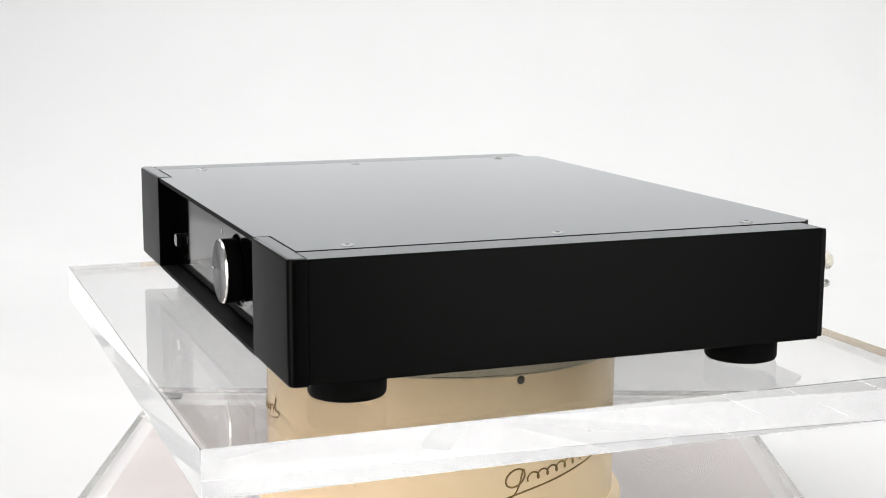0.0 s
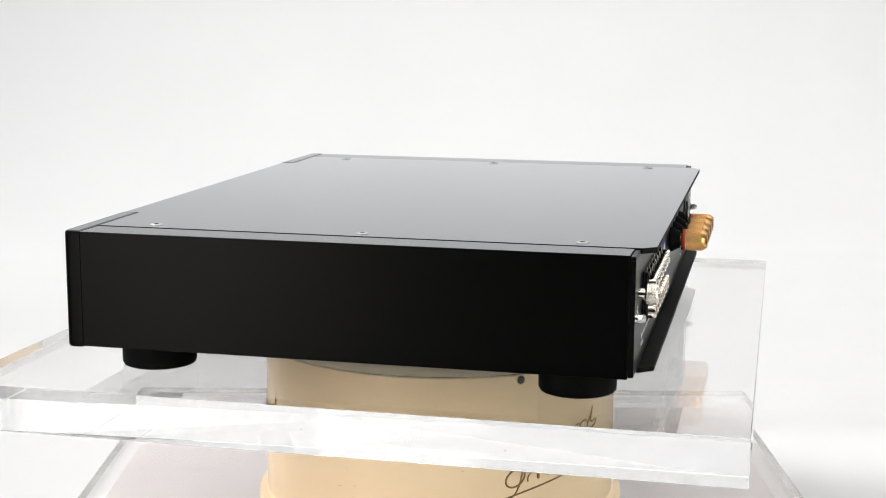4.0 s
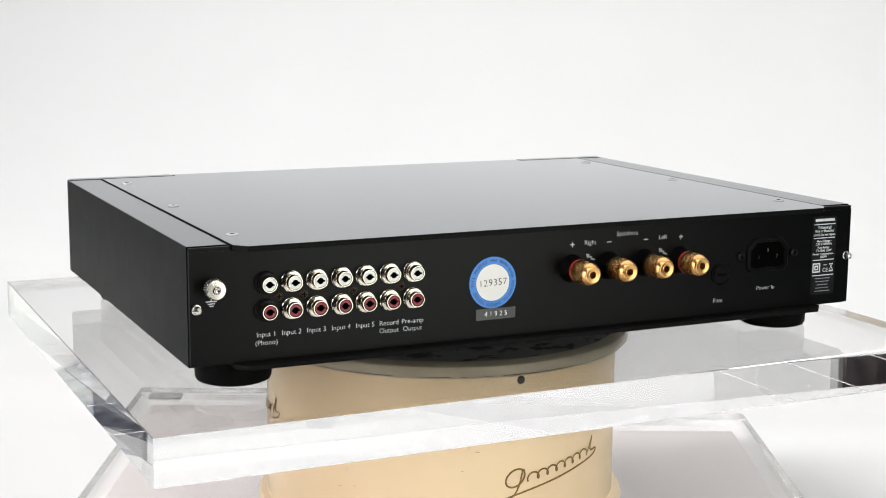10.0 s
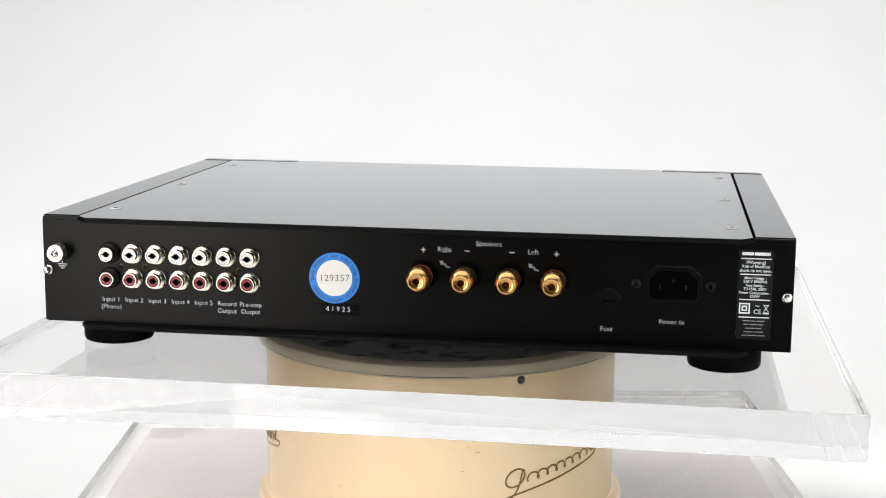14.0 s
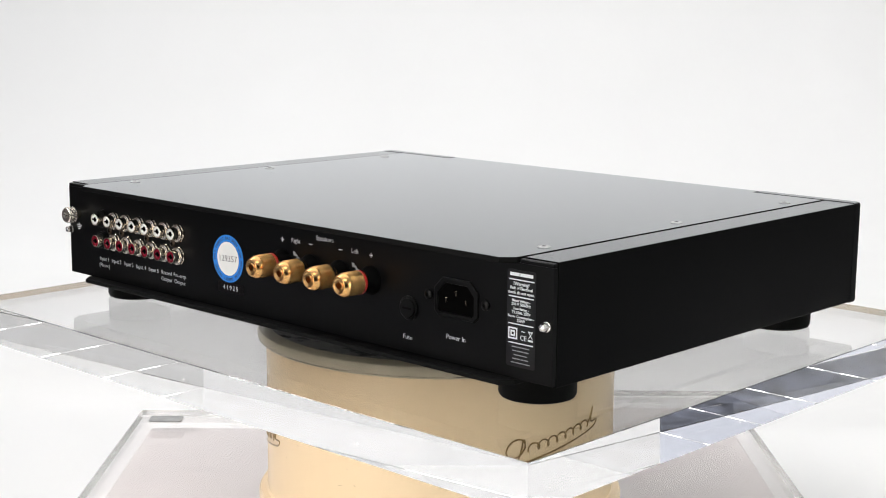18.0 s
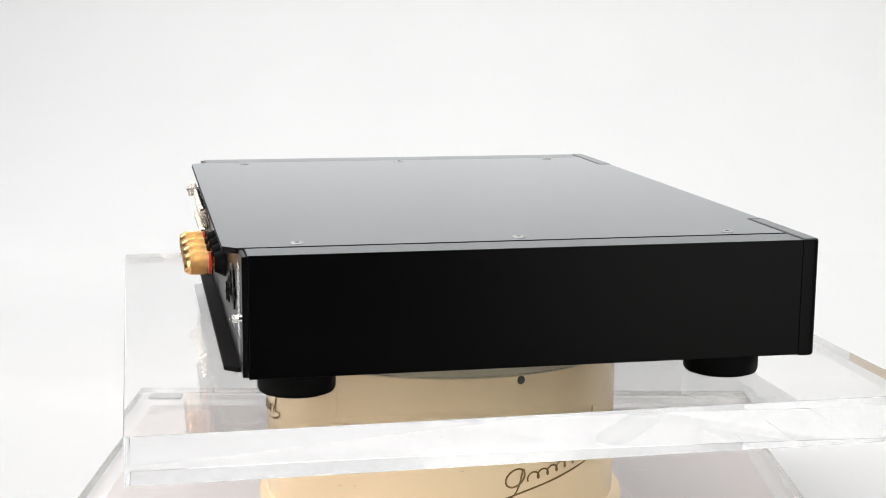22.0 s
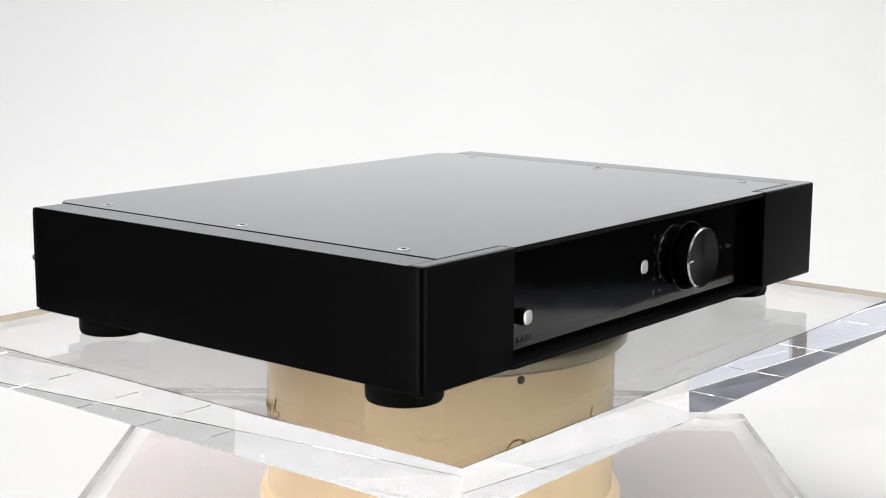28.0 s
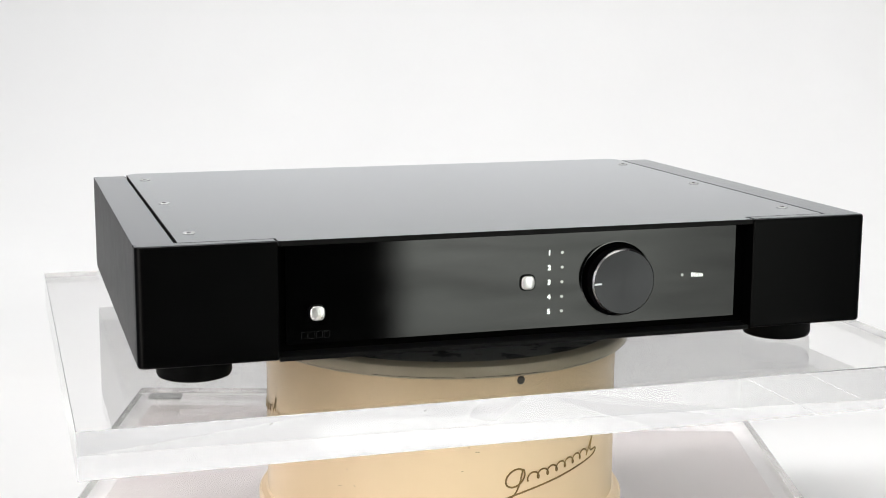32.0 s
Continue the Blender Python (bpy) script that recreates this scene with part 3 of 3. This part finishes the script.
def turned(m):
    """Lathe marks: sheen stretched across the turning direction."""
    nt = m.node_tree
    b = nt.nodes["Principled BSDF"]
    tan = nt.nodes.new("ShaderNodeTangent")
    tan.direction_type, tan.axis = "RADIAL", "Z"
    nt.links.new(tan.outputs["Tangent"], b.inputs["Tangent"])
    b.inputs["Anisotropic"].default_value = 0.85
    return m


def pierced(x0, x1, z0, z1, y0, y1, cx, cz, r, n=96):
    """Upright plate with a round hole."""
    bm = bmesh.new()
    angles = sorted([2 * math.pi * i / n for i in range(n)] + [math.atan2(z - cz, x - cx) % (2 * math.pi) for x in (x0, x1) for z in (z0, z1)])
    loops = []
    for y in (y0, y1):
        inner, outer = [], []
        for a in angles:
            c, d = math.cos(a), math.sin(a)
            k = min(((x1 if c > 0 else x0) - cx) / c if abs(c) > 1e-9 else 9, ((z1 if d > 0 else z0) - cz) / d if abs(d) > 1e-9 else 9)
            inner.append(bm.verts.new((cx + r * c, y, cz + r * d)))
            outer.append(bm.verts.new((cx + k * c, y, cz + k * d)))
        loops.append((inner, outer))
    m = len(angles)
    (ia, oa), (ib, ob) = loops
    for i in range(m):
        j = (i + 1) % m
        bm.faces.new((ia[i], ia[j], oa[j], oa[i]))
        bm.faces.new((ib[i], ob[i], ob[j], ib[j]))
        bm.faces.new((oa[i], oa[j], ob[j], ob[i]))
        bm.faces.new((ia[i], ib[i], ib[j], ia[j])).smooth = True
    bmesh.ops.recalc_face_normals(bm, faces=bm.faces[:])
    return bm


def build_front():
    kx, kz = 0.0587, 0.0478
    fa = part("fascia", pierced(-0.1347, 0.1347, 0.0216, 0.0758, Y_FASCIA, Y_FASCIA + 0.0028, kx, kz, 0.0216), M_FASCIA, AMP, "gloss black acrylic fascia")
    y = Y_FASCIA
    # push buttons with rounded chrome faces
    for x, z, l in ((-0.1180, 0.0388, 0.0044), (0.0040, 0.0485, 0.0022)):
        part("button_collar", prism(rounded(0.0094, 0.0094, 0.0032), -0.0002, 0.0003, 0.0001), M_DARK, fa, loc=FRONT(x, z, y))
        b = part("push_button", prism(rounded(0.0088, 0.0088, 0.0030), 0.0, l - 0.0008, 0.0003), M_PLASTIC, fa, "satin metal push button", loc=FRONT(x, z, y))
        part("button_face", dome(0.0084, 0.0030, l - 0.0012, 0.0013), M_BUTTON, b)
    # volume knob
    front = y + 0.1634
    part("knob_recess", lathe([(0.0190, -0.0027), (0.0206, -0.0026), (0.0211, -0.0018), (0.0214, 0.0001), (0.0216, 0.0002), (0.0221, 0.0001), (0.0221, 0.0)], 96), M_TAPE, fa, loc=FRONT(kx, kz, y))
    part("knob_well", lathe([(0.0, -0.0026), (0.0206, -0.0026)], 72), M_DARK, fa, loc=FRONT(kx, kz, y))
    kn = part("volume_knob", lathe([(0.0, -0.0024), (0.0165, -0.0024), (0.0186, 0.0008), (0.0190, 0.0015), (0.0191, front - 0.0016)], 96), M_PLASTIC, fa, "black volume knob with bright turned edge", loc=FRONT(kx, kz, y))
    part("knob_edge", lathe([(0.0191, front - 0.0016), (0.01915, front - 0.0012), (0.0184, front - 0.0001)], 96), M_STEEL, kn)
    face = []
    for i in range(14):
        r = 0.0182 * (1 - i / 14)
        face.append((r, front - 0.0001 - 0.0005 * (1 - (r / 0.0182) ** 2) + (0.00001 if i % 2 else 0.0)))
    face.append((0.0, front - 0.0006))
    part("knob_face", lathe(face, 96), turned(material("turned_black_aluminium", (0.036, 0.036, 0.038), 0.24, 1.0)), kn)
    part("pointer", prism(rounded(0.0046, 0.0011, 0.0004, 2), front, front + 0.0002), M_PRINT, kn, "white pointer line", loc=pose(-0.0160, -0.0004, 0, 0, 0, 2))
    # input numerals and their lamps
    for i in range(5):
        z = 0.0648 - 0.0085 * i
        part("numeral", lettering(str(i + 1), 0.0039, 0.00016), M_FOIL, fa, loc=FRONT(0.0171, z, y - 0.0002))
        part("indicator_lamp", lathe([(0.0010, 0.0), (0.0009, 0.00012), (0.0, 0.00012)], 16), M_LED, fa, loc=FRONT(0.0250, z, y))
    part("mute_lettering", lettering("Mute", 0.0037, 0.00012), M_FOIL, fa, loc=FRONT(0.1102, 0.0475, y - 0.0002))
    part("indicator_lamp", lathe([(0.0010, 0.0), (0.0009, 0.00012), (0.0, 0.00012)], 16), M_LED, fa, loc=FRONT(0.1006, 0.0477, y))
    # faint outlined maker's mark as plain blocks
    for k in range(4):
        bm = bmesh.new()
        w, h, e = 0.0036, 0.0040, 0.0003
        for a in ((-w / 2, w / 2, h / 2 - e, h / 2), (-w / 2, w / 2, -h / 2, -h / 2 + e), (-w / 2, -w / 2 + e, -h / 2, h / 2), (w / 2 - e, w / 2, -h / 2, h / 2)):
            box(a[0], a[1], a[2], a[3], 0, 0.0001, bm=bm)
        part("makers_mark_block", bm, M_GREYPRINT, fa, loc=FRONT(-0.1185 + (k - 1.5) * 0.0042, 0.0262, y - 0.0001))
    return fa


build_front()


def knurl(radius, z0, z1, count, starts):
    """Diamond-knurled sleeve about z."""
    n = starts * 4
    bm = bmesh.new()
    rows = []
    for zz in np.linspace(z0, z1, count):
        ring = []
        for q in range(n):
            a, lead = 2 * math.pi * q / n, (zz - z0) / (2 * math.pi * radius / starts)
            u, v = (starts * q / n + lead) % 1.0, (starts * q / n - lead) % 1.0
            rr = radius + 0.00035 * min(abs(2 * u - 1), abs(2 * v - 1))
            ring.append(bm.verts.new((rr * math.cos(a), rr * math.sin(a), zz)))
        rows.append(ring)
    for a, b in zip(rows, rows[1:]):
        for q in range(n):
            bm.faces.new((a[q], a[(q + 1) % n], b[(q + 1) % n], b[q]))
    return bm


def build_rear():
    y = YR
    R = REARP

    def word(text, x, z, size=0.0039, bold=-0.00006, mat=M_PRINT, name="lettering", dy=0.0002, parent=R):
        return part(name, lettering(text, size, bold), mat, parent, loc=REAR(x, z, y + dy))

    xs = [0.1738 - 0.0140 * i for i in range(7)]
    names = ["Input 1", "Input 2", "Input 3", "Input 4", "Input 5", "Record", "Pre-amp"]
    for i, (x, t) in enumerate(zip(xs, names)):
        word(t, x, 0.0316)
        if i == 0:
            word("(Phono)", x, 0.0272)
        if i > 4:
            word("Output", x, 0.0274)
        for row, z in (("white", 0.0592), ("red", 0.0446)):
            first = i == 0
            hole = 0.0035
            f = 0.0062 if first else 0.0058
            base = part("phono_socket", lathe([(f, 0.0), (f, 0.0009), (f - 0.0002, 0.0011), (f - 0.0007, 0.0011), (f - 0.0007, 0.0016), (f - 0.0003, 0.0016), (f - 0.0003, 0.0026), (f - 0.0006, 0.0028), (f - 0.0012, 0.0028), (f - 0.0012, 0.0033), (0.0044, 0.0034), (0.0041, 0.0034)], 36), M_PLASTIC if first else M_NICKEL, R, row + " phono socket", loc=REAR(x, z, y))
            part("barrel", lathe([(0.0042, 0.0022), (0.0042, 0.0068), (0.0040, 0.0073), (hole + 0.0002, 0.0073), (hole, 0.0062)], 36), M_NICKEL, base)
            part("insulator", lathe([(hole, 0.0067), (0.0030, 0.0072), (0.0020, 0.0072), (0.0017, 0.0069), (0.0017, 0.0067)], 36), M_WHITE if row == "white" else M_RED, base)
            part("bore", lathe([(0.0017, 0.0067), (0.0016, 0.0048), (0.0, 0.0047)], 20), M_DARK, base)
            slot = box(-0.0024, -0.0014, -0.0005, 0.0005, 0.0068, 0.00732)
            box(0.0014, 0.0024, -0.0005, 0.0005, 0.0068, 0.00732, bm=slot)
            part("slot", slot, M_DARK, base)
    for x in (0.1668, 0.1528, 0.1248, 0.0968):
        sc = part("panel_screw", lathe([(0.0, 0.0009), (0.0014, 0.0009), (0.0021, 0.0006), (0.0025, 0.0)], 20), material("dull_bronze_screw", (0.05, 0.036, 0.027), 0.4, 0.9) if x > 0.16 else bpy.data.materials["dull_bronze_screw"], R, loc=REAR(x, 0.0515, y))
        cross = box(-0.0013, 0.0013, -0.0003, 0.0003, 0.0008, 0.00095)
        box(-0.0003, 0.0003, -0.0013, 0.0013, 0.0008, 0.00096, bm=cross)
        part("drive", cross, M_DARK, sc)
    # earth terminal
    g = part("earth_terminal", lathe([(0.0030, 0.0), (0.0030, 0.0035), (0.0024, 0.0036), (0.0024, 0.0044)], 24), M_NICKEL, R, "nickel earth terminal with knurled nut", loc=REAR(0.2032, 0.0592, y))
    kn = knurl(0.0051, 0.0050, 0.0098, 13, 26)
    lathe([(0.0030, 0.0040), (0.0046, 0.0044), (0.0051, 0.0050)], 40, bm=kn)
    lathe([(0.0051, 0.0098), (0.0047, 0.0106), (0.0022, 0.0107), (0.0020, 0.0105)], 40, bm=kn)
    part("knurled_nut", kn, M_NUT, g)
    part("stud", lathe([(0.0018, 0.0108), (0.0018, 0.0112), (0.0012, 0.0116), (0.0, 0.0110)], 20), M_NICKEL, g)
    earth = bmesh.new()
    for w, zz in ((0.0058, 0.0), (0.0040, -0.0012), (0.0022, -0.0024)):
        box(-w / 2, w / 2, zz - 0.00025, zz + 0.00025, 0, 0.0001, bm=earth)
    box(-0.0003, 0.0003, 0.0, 0.0016, 0, 0.0001, bm=earth)
    part("earth_symbol", earth, M_PRINT, R, loc=REAR(0.2032, 0.0515, y + 0.0001))
    # fixing screws at the ends
    for x, z in ((0.2115, 0.0480), (-0.2112, 0.0480)):
        s = part("fixing_screw", lathe([(0.0027, 0.0), (0.0027, 0.0014), (0.0020, 0.0016)], 20), M_STEEL, R, loc=REAR(x, z, y))
        part("acorn_nut", lathe([(0.0024, 0.0016), (0.0024, 0.0036), (0.0018, 0.0050), (0.0, 0.0056)], 6, smooth=False), M_STEEL, s)
    # sticker with its printed ring
    st = part("test_sticker", lathe([(0.0147, 0.0), (0.0147, 0.00015), (0.0104, 0.00015)], 72), M_BLUE, R, "round blue and white test sticker", loc=REAR(0.0404, 0.0492, y + 0.0001))
    part("sticker_centre", lathe([(0.0105, 0.00015), (0.0, 0.00015)], 64), M_PAPER, st)
    part("sticker_rim_line", lathe([(0.0105, 0.0002), (0.0107, 0.0002)], 64), M_BLUEINK, st)
    part("sticker_number", lettering("129357", 0.0056, -0.00008, 1.08), M_INK, st, loc=pose(0, -0.0001, 0.0003, 0, 0, 2))
    ringtext = "THIS PRODUCT HAS BEEN HIGH POTENTIAL SAFETY TESTED  "
    bm = bmesh.new()
    tmp = bpy.data.meshes.new("ring")
    for k, chx in enumerate(ringtext):
        if chx == " ":
            continue
        a = radians(186 - 360 * k / len(ringtext))
        c = lettering(chx, 0.0024, 0.00005)
        bmesh.ops.transform(c, matrix=Matrix.Translation((0.0126 * math.cos(a), 0.0126 * math.sin(a), 0.0003)) @ Matrix.Rotation(a - math.pi / 2, 4, "Z"), verts=c.verts)
        c.to_mesh(tmp)
        c.free()
        bm.from_mesh(tmp)
    part("sticker_ring_lettering", bm, M_BLUEINK, st)
    ns = part("number_label", box(-0.0125, 0.0125, -0.0032, 0.0032, 0, 0.0001), M_TAPE, R, "small black number label", loc=REAR(0.0382, 0.0312, y + 0.0001))
    part("number_lettering", lettering("4 1 9 2 5", 0.0040, -0.00002), M_PRINT, ns, loc=pose(0, 0, 0.0002))
    # loudspeaker terminals
    word("Speakers", -0.0478, 0.0719, 0.0041)
    word("Right", -0.0228, 0.0679, 0.0039)
    word("Left", -0.0727, 0.0681, 0.0039)
    for x, s in ((-0.0108, "+"), (-0.0356, "-"), (-0.0608, "-"), (-0.0856, "+")):
        bm = box(-0.0015, 0.0015, -0.0002, 0.0002, 0, 0.0001)
        if s == "+":
            box(-0.0002, 0.0002, -0.0015, 0.0015, 0.00005, 0.00015, bm=bm)
        part("polarity_mark", bm, M_PRINT, R, loc=REAR(x, 0.0675, y + 0.0001))
    for x in (-0.0235, -0.0734):
        arrow = [(-0.0034, 0.0024), (-0.0010, 0.0020), (-0.0015, 0.0010), (0.0006, 0.0006), (0.0004, -0.0004), (0.0028, -0.0010), (0.0024, -0.0018), (-0.0003, -0.0012), (-0.0001, -0.0002), (-0.0023, 0.0002), (-0.0026, -0.0004)]
        part("hazard_arrow", prism(arrow, 0, 0.0001), M_FAINTPRINT, R, loc=REAR(x, 0.0592, y + 0.0001))
    for k, x in enumerate((-0.0108, -0.0354, -0.0602, -0.0850)):
        tr = part("speaker_terminal", lathe([(0.0082, 0.0), (0.0082, 0.0010), (0.0060, 0.0050), (0.0056, 0.0064), (0.0040, 0.0066)], 32), M_RUBBER, R, "gold speaker binding post", loc=REAR(x, 0.0536, y))
        bm = knurl(0.0065, 0.0100, 0.0205, 25, 30)
        part("knurled_grip", bm, M_GOLD, tr)
        part("neck", lathe([(0.0040, 0.0062), (0.0040, 0.0074), (0.0066, 0.0076), (0.0067, 0.0084)], 36), M_GOLD, tr)
        part("colour_band", lathe([(0.0067, 0.0084), (0.0067, 0.0099), (0.0065, 0.0101)], 36), M_REDBAND if k in (0, 3) else M_PLASTIC, tr)
        part("nose", lathe([(0.0067, 0.0204), (0.0065, 0.0214), (0.0049, 0.0238), (0.0046, 0.0240), (0.0040, 0.0240), (0.0034, 0.0236), (0.0027, 0.0236), (0.0025, 0.0239), (0.0020, 0.0238), (0.0019, 0.0190)], 40), M_GOLD, tr)
        part("bore", lathe([(0.0020, 0.0200), (0.0, 0.0198)], 24), material("bore_shadow", (0.12, 0.04, 0.01), 0.5, 0.6) if k == 0 else bpy.data.materials["bore_shadow"], tr)
    # fuse holder
    fu = part("fuse_holder", lathe([(0.0067, 0.0), (0.0067, 0.0008), (0.0062, 0.0012), (0.0055, 0.0012), (0.0055, 0.0018), (0.0051, 0.0022), (0.0, 0.0022)], 40), M_PLASTIC, R, "black round fuse holder", loc=REAR(-0.1152, 0.0427, y))
    part("slot", box(-0.0032, 0.0032, -0.0005, 0.0005, 0.0021, 0.0023), M_DARK, fu)
    word("Fuse", -0.1142, 0.0264, 0.0039)
    # mains inlet
    ix, iz = -0.1500, 0.0526

    def inlet_outline(w, h, cut, low):
        """Mains socket shape: the two upper corners cut off."""
        return [(-w / 2 + low, -h / 2), (w / 2 - low, -h / 2), (w / 2, -h / 2 + low), (w / 2, h / 2 - cut), (w / 2 - cut, h / 2), (-w / 2 + cut, h / 2), (-w / 2, h / 2 - cut), (-w / 2, -h / 2 + low)]

    bm = bmesh.new()
    layers = [[bm.verts.new((x, z, d)) for x, z in inlet_outline(*o)] for o, d in (((0.0312, 0.0212, 0.0058, 0.0030), 0.0), ((0.0312, 0.0212, 0.0058, 0.0030), 0.0007), ((0.0302, 0.0202, 0.0056, 0.0028), 0.0011), ((0.0258, 0.0160, 0.0050, 0.0014), 0.0012), ((0.0252, 0.0154, 0.0048, 0.0012), 0.0002))]
    for a, b in zip(layers, layers[1:]):
        for k in range(8):
            bm.faces.new((a[k], a[(k + 1) % 8], b[(k + 1) % 8], b[k]))
    bm.faces.new(layers[-1])
    bmesh.ops.recalc_face_normals(bm, faces=bm.faces[:])
    iec = part("mains_inlet", bm, M_PLASTIC, R, "black three-pin mains inlet", loc=REAR(ix, iz, y))
    part("cavity", prism(inlet_outline(0.0250, 0.0152, 0.0048, 0.0012), 0.0002, 0.0004), M_DARK, iec)
    for px, pz in ((-0.0070, -0.0012), (0.0070, -0.0012), (0.0, 0.0028)):
        part("pin", box(px - 0.0006, px + 0.0006, pz - 0.0014, pz + 0.0014, 0.0004, 0.0011, 0.0003, 1), M_PIN, iec)
    for sx in (-0.0202, 0.0202):
        s = part("inlet_screw", lathe([(0.0028, 0.0), (0.0028, 0.0008), (0.0020, 0.0014), (0.0, 0.0015)], 24), M_PLASTIC, R, loc=REAR(ix + sx, 0.0524, y))
        part("drive", lathe([(0.0, 0.0016), (0.0010, 0.00155)], 6), M_DARK, s)
    word("Power In", -0.1497, 0.0317, 0.0038)
    # rating label
    lx, lz, lw, lh = -0.1940, 0.0489, 0.0188, 0.0498
    lab = part("rating_label", prism(rounded(lw, lh, 0.0012, 3), 0, 0.0001), M_LABEL, R, "black foil rating label with white print", loc=REAR(lx, lz, y + 0.0001))

    def bars(z, widths, h=0.0008):
        x = -sum(widths) / 2 - 0.0002 * (len(widths) - 1)
        bm = bmesh.new()
        for w in widths:
            box(x, x + w, z - h / 2, z + h / 2, 0.0001, 0.0002, bm=bm)
            x += w + 0.0004
        part("print_bars", bm, M_PRINT if h > 0.00055 else M_FAINTPRINT, lab)

    bars(0.0226, [0.0062, 0.0085], 0.0017)
    for z in (0.0199, 0.0112, -0.0028, -0.0126):
        bars(z, [0.0166], 0.0006)
    for z, t, s in ((0.0178, "!Warning!", 0.0026), (0.0156, "Risk of Electrical", 0.0022), (0.0133, "shock do not open.", 0.0022), (0.0092, "Mains Voltage -", 0.0019), (0.0073, "230 V 50/60Hz", 0.0021), (0.0051, "Fuse Rating -", 0.0019), (0.0031, "T3.15AL 250V", 0.0021), (0.0010, "Power Consumption -", 0.0019), (-0.0009, "250W", 0.0021)):
        part("label_lettering", lettering(t, s, 0.00003), M_PRINT, lab, loc=pose(0, z, 0.0002))
    sq = bmesh.new()
    for w, e in ((0.0060, 0.0008), (0.0030, 0.0008)):
        for a in ((-w / 2, w / 2, w / 2 - e, w / 2), (-w / 2, w / 2, -w / 2, -w / 2 + e), (-w / 2, -w / 2 + e, -w / 2 + e, w / 2 - e), (w / 2 - e, w / 2, -w / 2 + e, w / 2 - e)):
            box(a[0], a[1], a[2], a[3], 0.0001, 0.0002, bm=sq)
    part("double_square_symbol", sq, M_PRINT, lab, loc=pose(-0.0052, -0.0077, 0))
    part("label_lettering", lettering("CE", 0.0036, 0.00002), M_PRINT, lab, loc=pose(0.0018, -0.0095, 0.0002))
    part("label_lettering", lettering("~", 0.0042, 0.00002), M_PRINT, lab, loc=pose(0.0016, -0.0060, 0.0002))
    bin_ = box(-0.0016, 0.0016, -0.0032, -0.0022, 0.0001, 0.0002)
    for a in (35, -35):
        c = box(-0.00018, 0.00018, -0.0022, 0.0026, 0.0001, 0.0002)
        bmesh.ops.transform(c, matrix=Matrix.Rotation(radians(a), 4, "Z"), verts=c.verts)
        tmp2 = bpy.data.meshes.new("bar")
        c.to_mesh(tmp2)
        c.free()
        bin_.from_mesh(tmp2)
        bpy.data.meshes.remove(tmp2)
    box(-0.0013, 0.0013, 0.0014, 0.0019, 0.0001, 0.0002, bm=bin_)
    part("bin_symbol", bin_, M_PRINT, lab, loc=pose(0.0064, -0.0074, 0))
    for z, w in ((-0.0146, [0.0040, 0.0022, 0.0046]), (-0.0166, [0.0026, 0.0044, 0.0030]), (-0.0187, [0.0050, 0.0032]), (-0.0207, [0.0052, 0.0016, 0.0028]), (-0.0227, [0.0024, 0.0052, 0.0040])):
        bars(z, w, 0.0005)


build_rear()

# ---------------------------------------------------------------- the turn
# seconds and the angle of the turntable in degrees, clockwise from above
TURN = [(0, -68.94), (1, -77.42), (2, -86.04), (3, -94.62), (4, -103.12), (5, -111.60), (6, -120.12), (7, -128.70), (8, -137.31), (9, -145.90), (10, -154.55),
        (11, -163.10), (12, -171.58), (13, -180.12), (14, -188.71), (15, -197.37), (16, -205.99), (17, -214.69), (18, -223.42), (19, -232.05), (20, -240.62),
        (21, -249.25), (22, -257.95), (23, -266.58), (24, -275.11), (25, -283.65), (26, -292.16), (27, -300.68), (28, -309.10), (29, -317.40), (30, -325.68), (31, -334.17), (32, -342.87)]


def motions():
    lean = Matrix.Translation((-0.0006, 0, 0)) @ pose(0, 0, 0, 0.074, -0.172, 0)
    walk(AMP, [(t, pose(0, 0, 0.0018, 0, 0, a) @ lean) for t, a in TURN])
    walk(SLAB, [(t, pose(0, 0, 0.0028, 0, 0, a) @ lean) for t, a in TURN])
    walk(PLATTER, [(t, pose(0, 0, -0.0229, 0, 0, a)) for t, a in TURN])


motions()
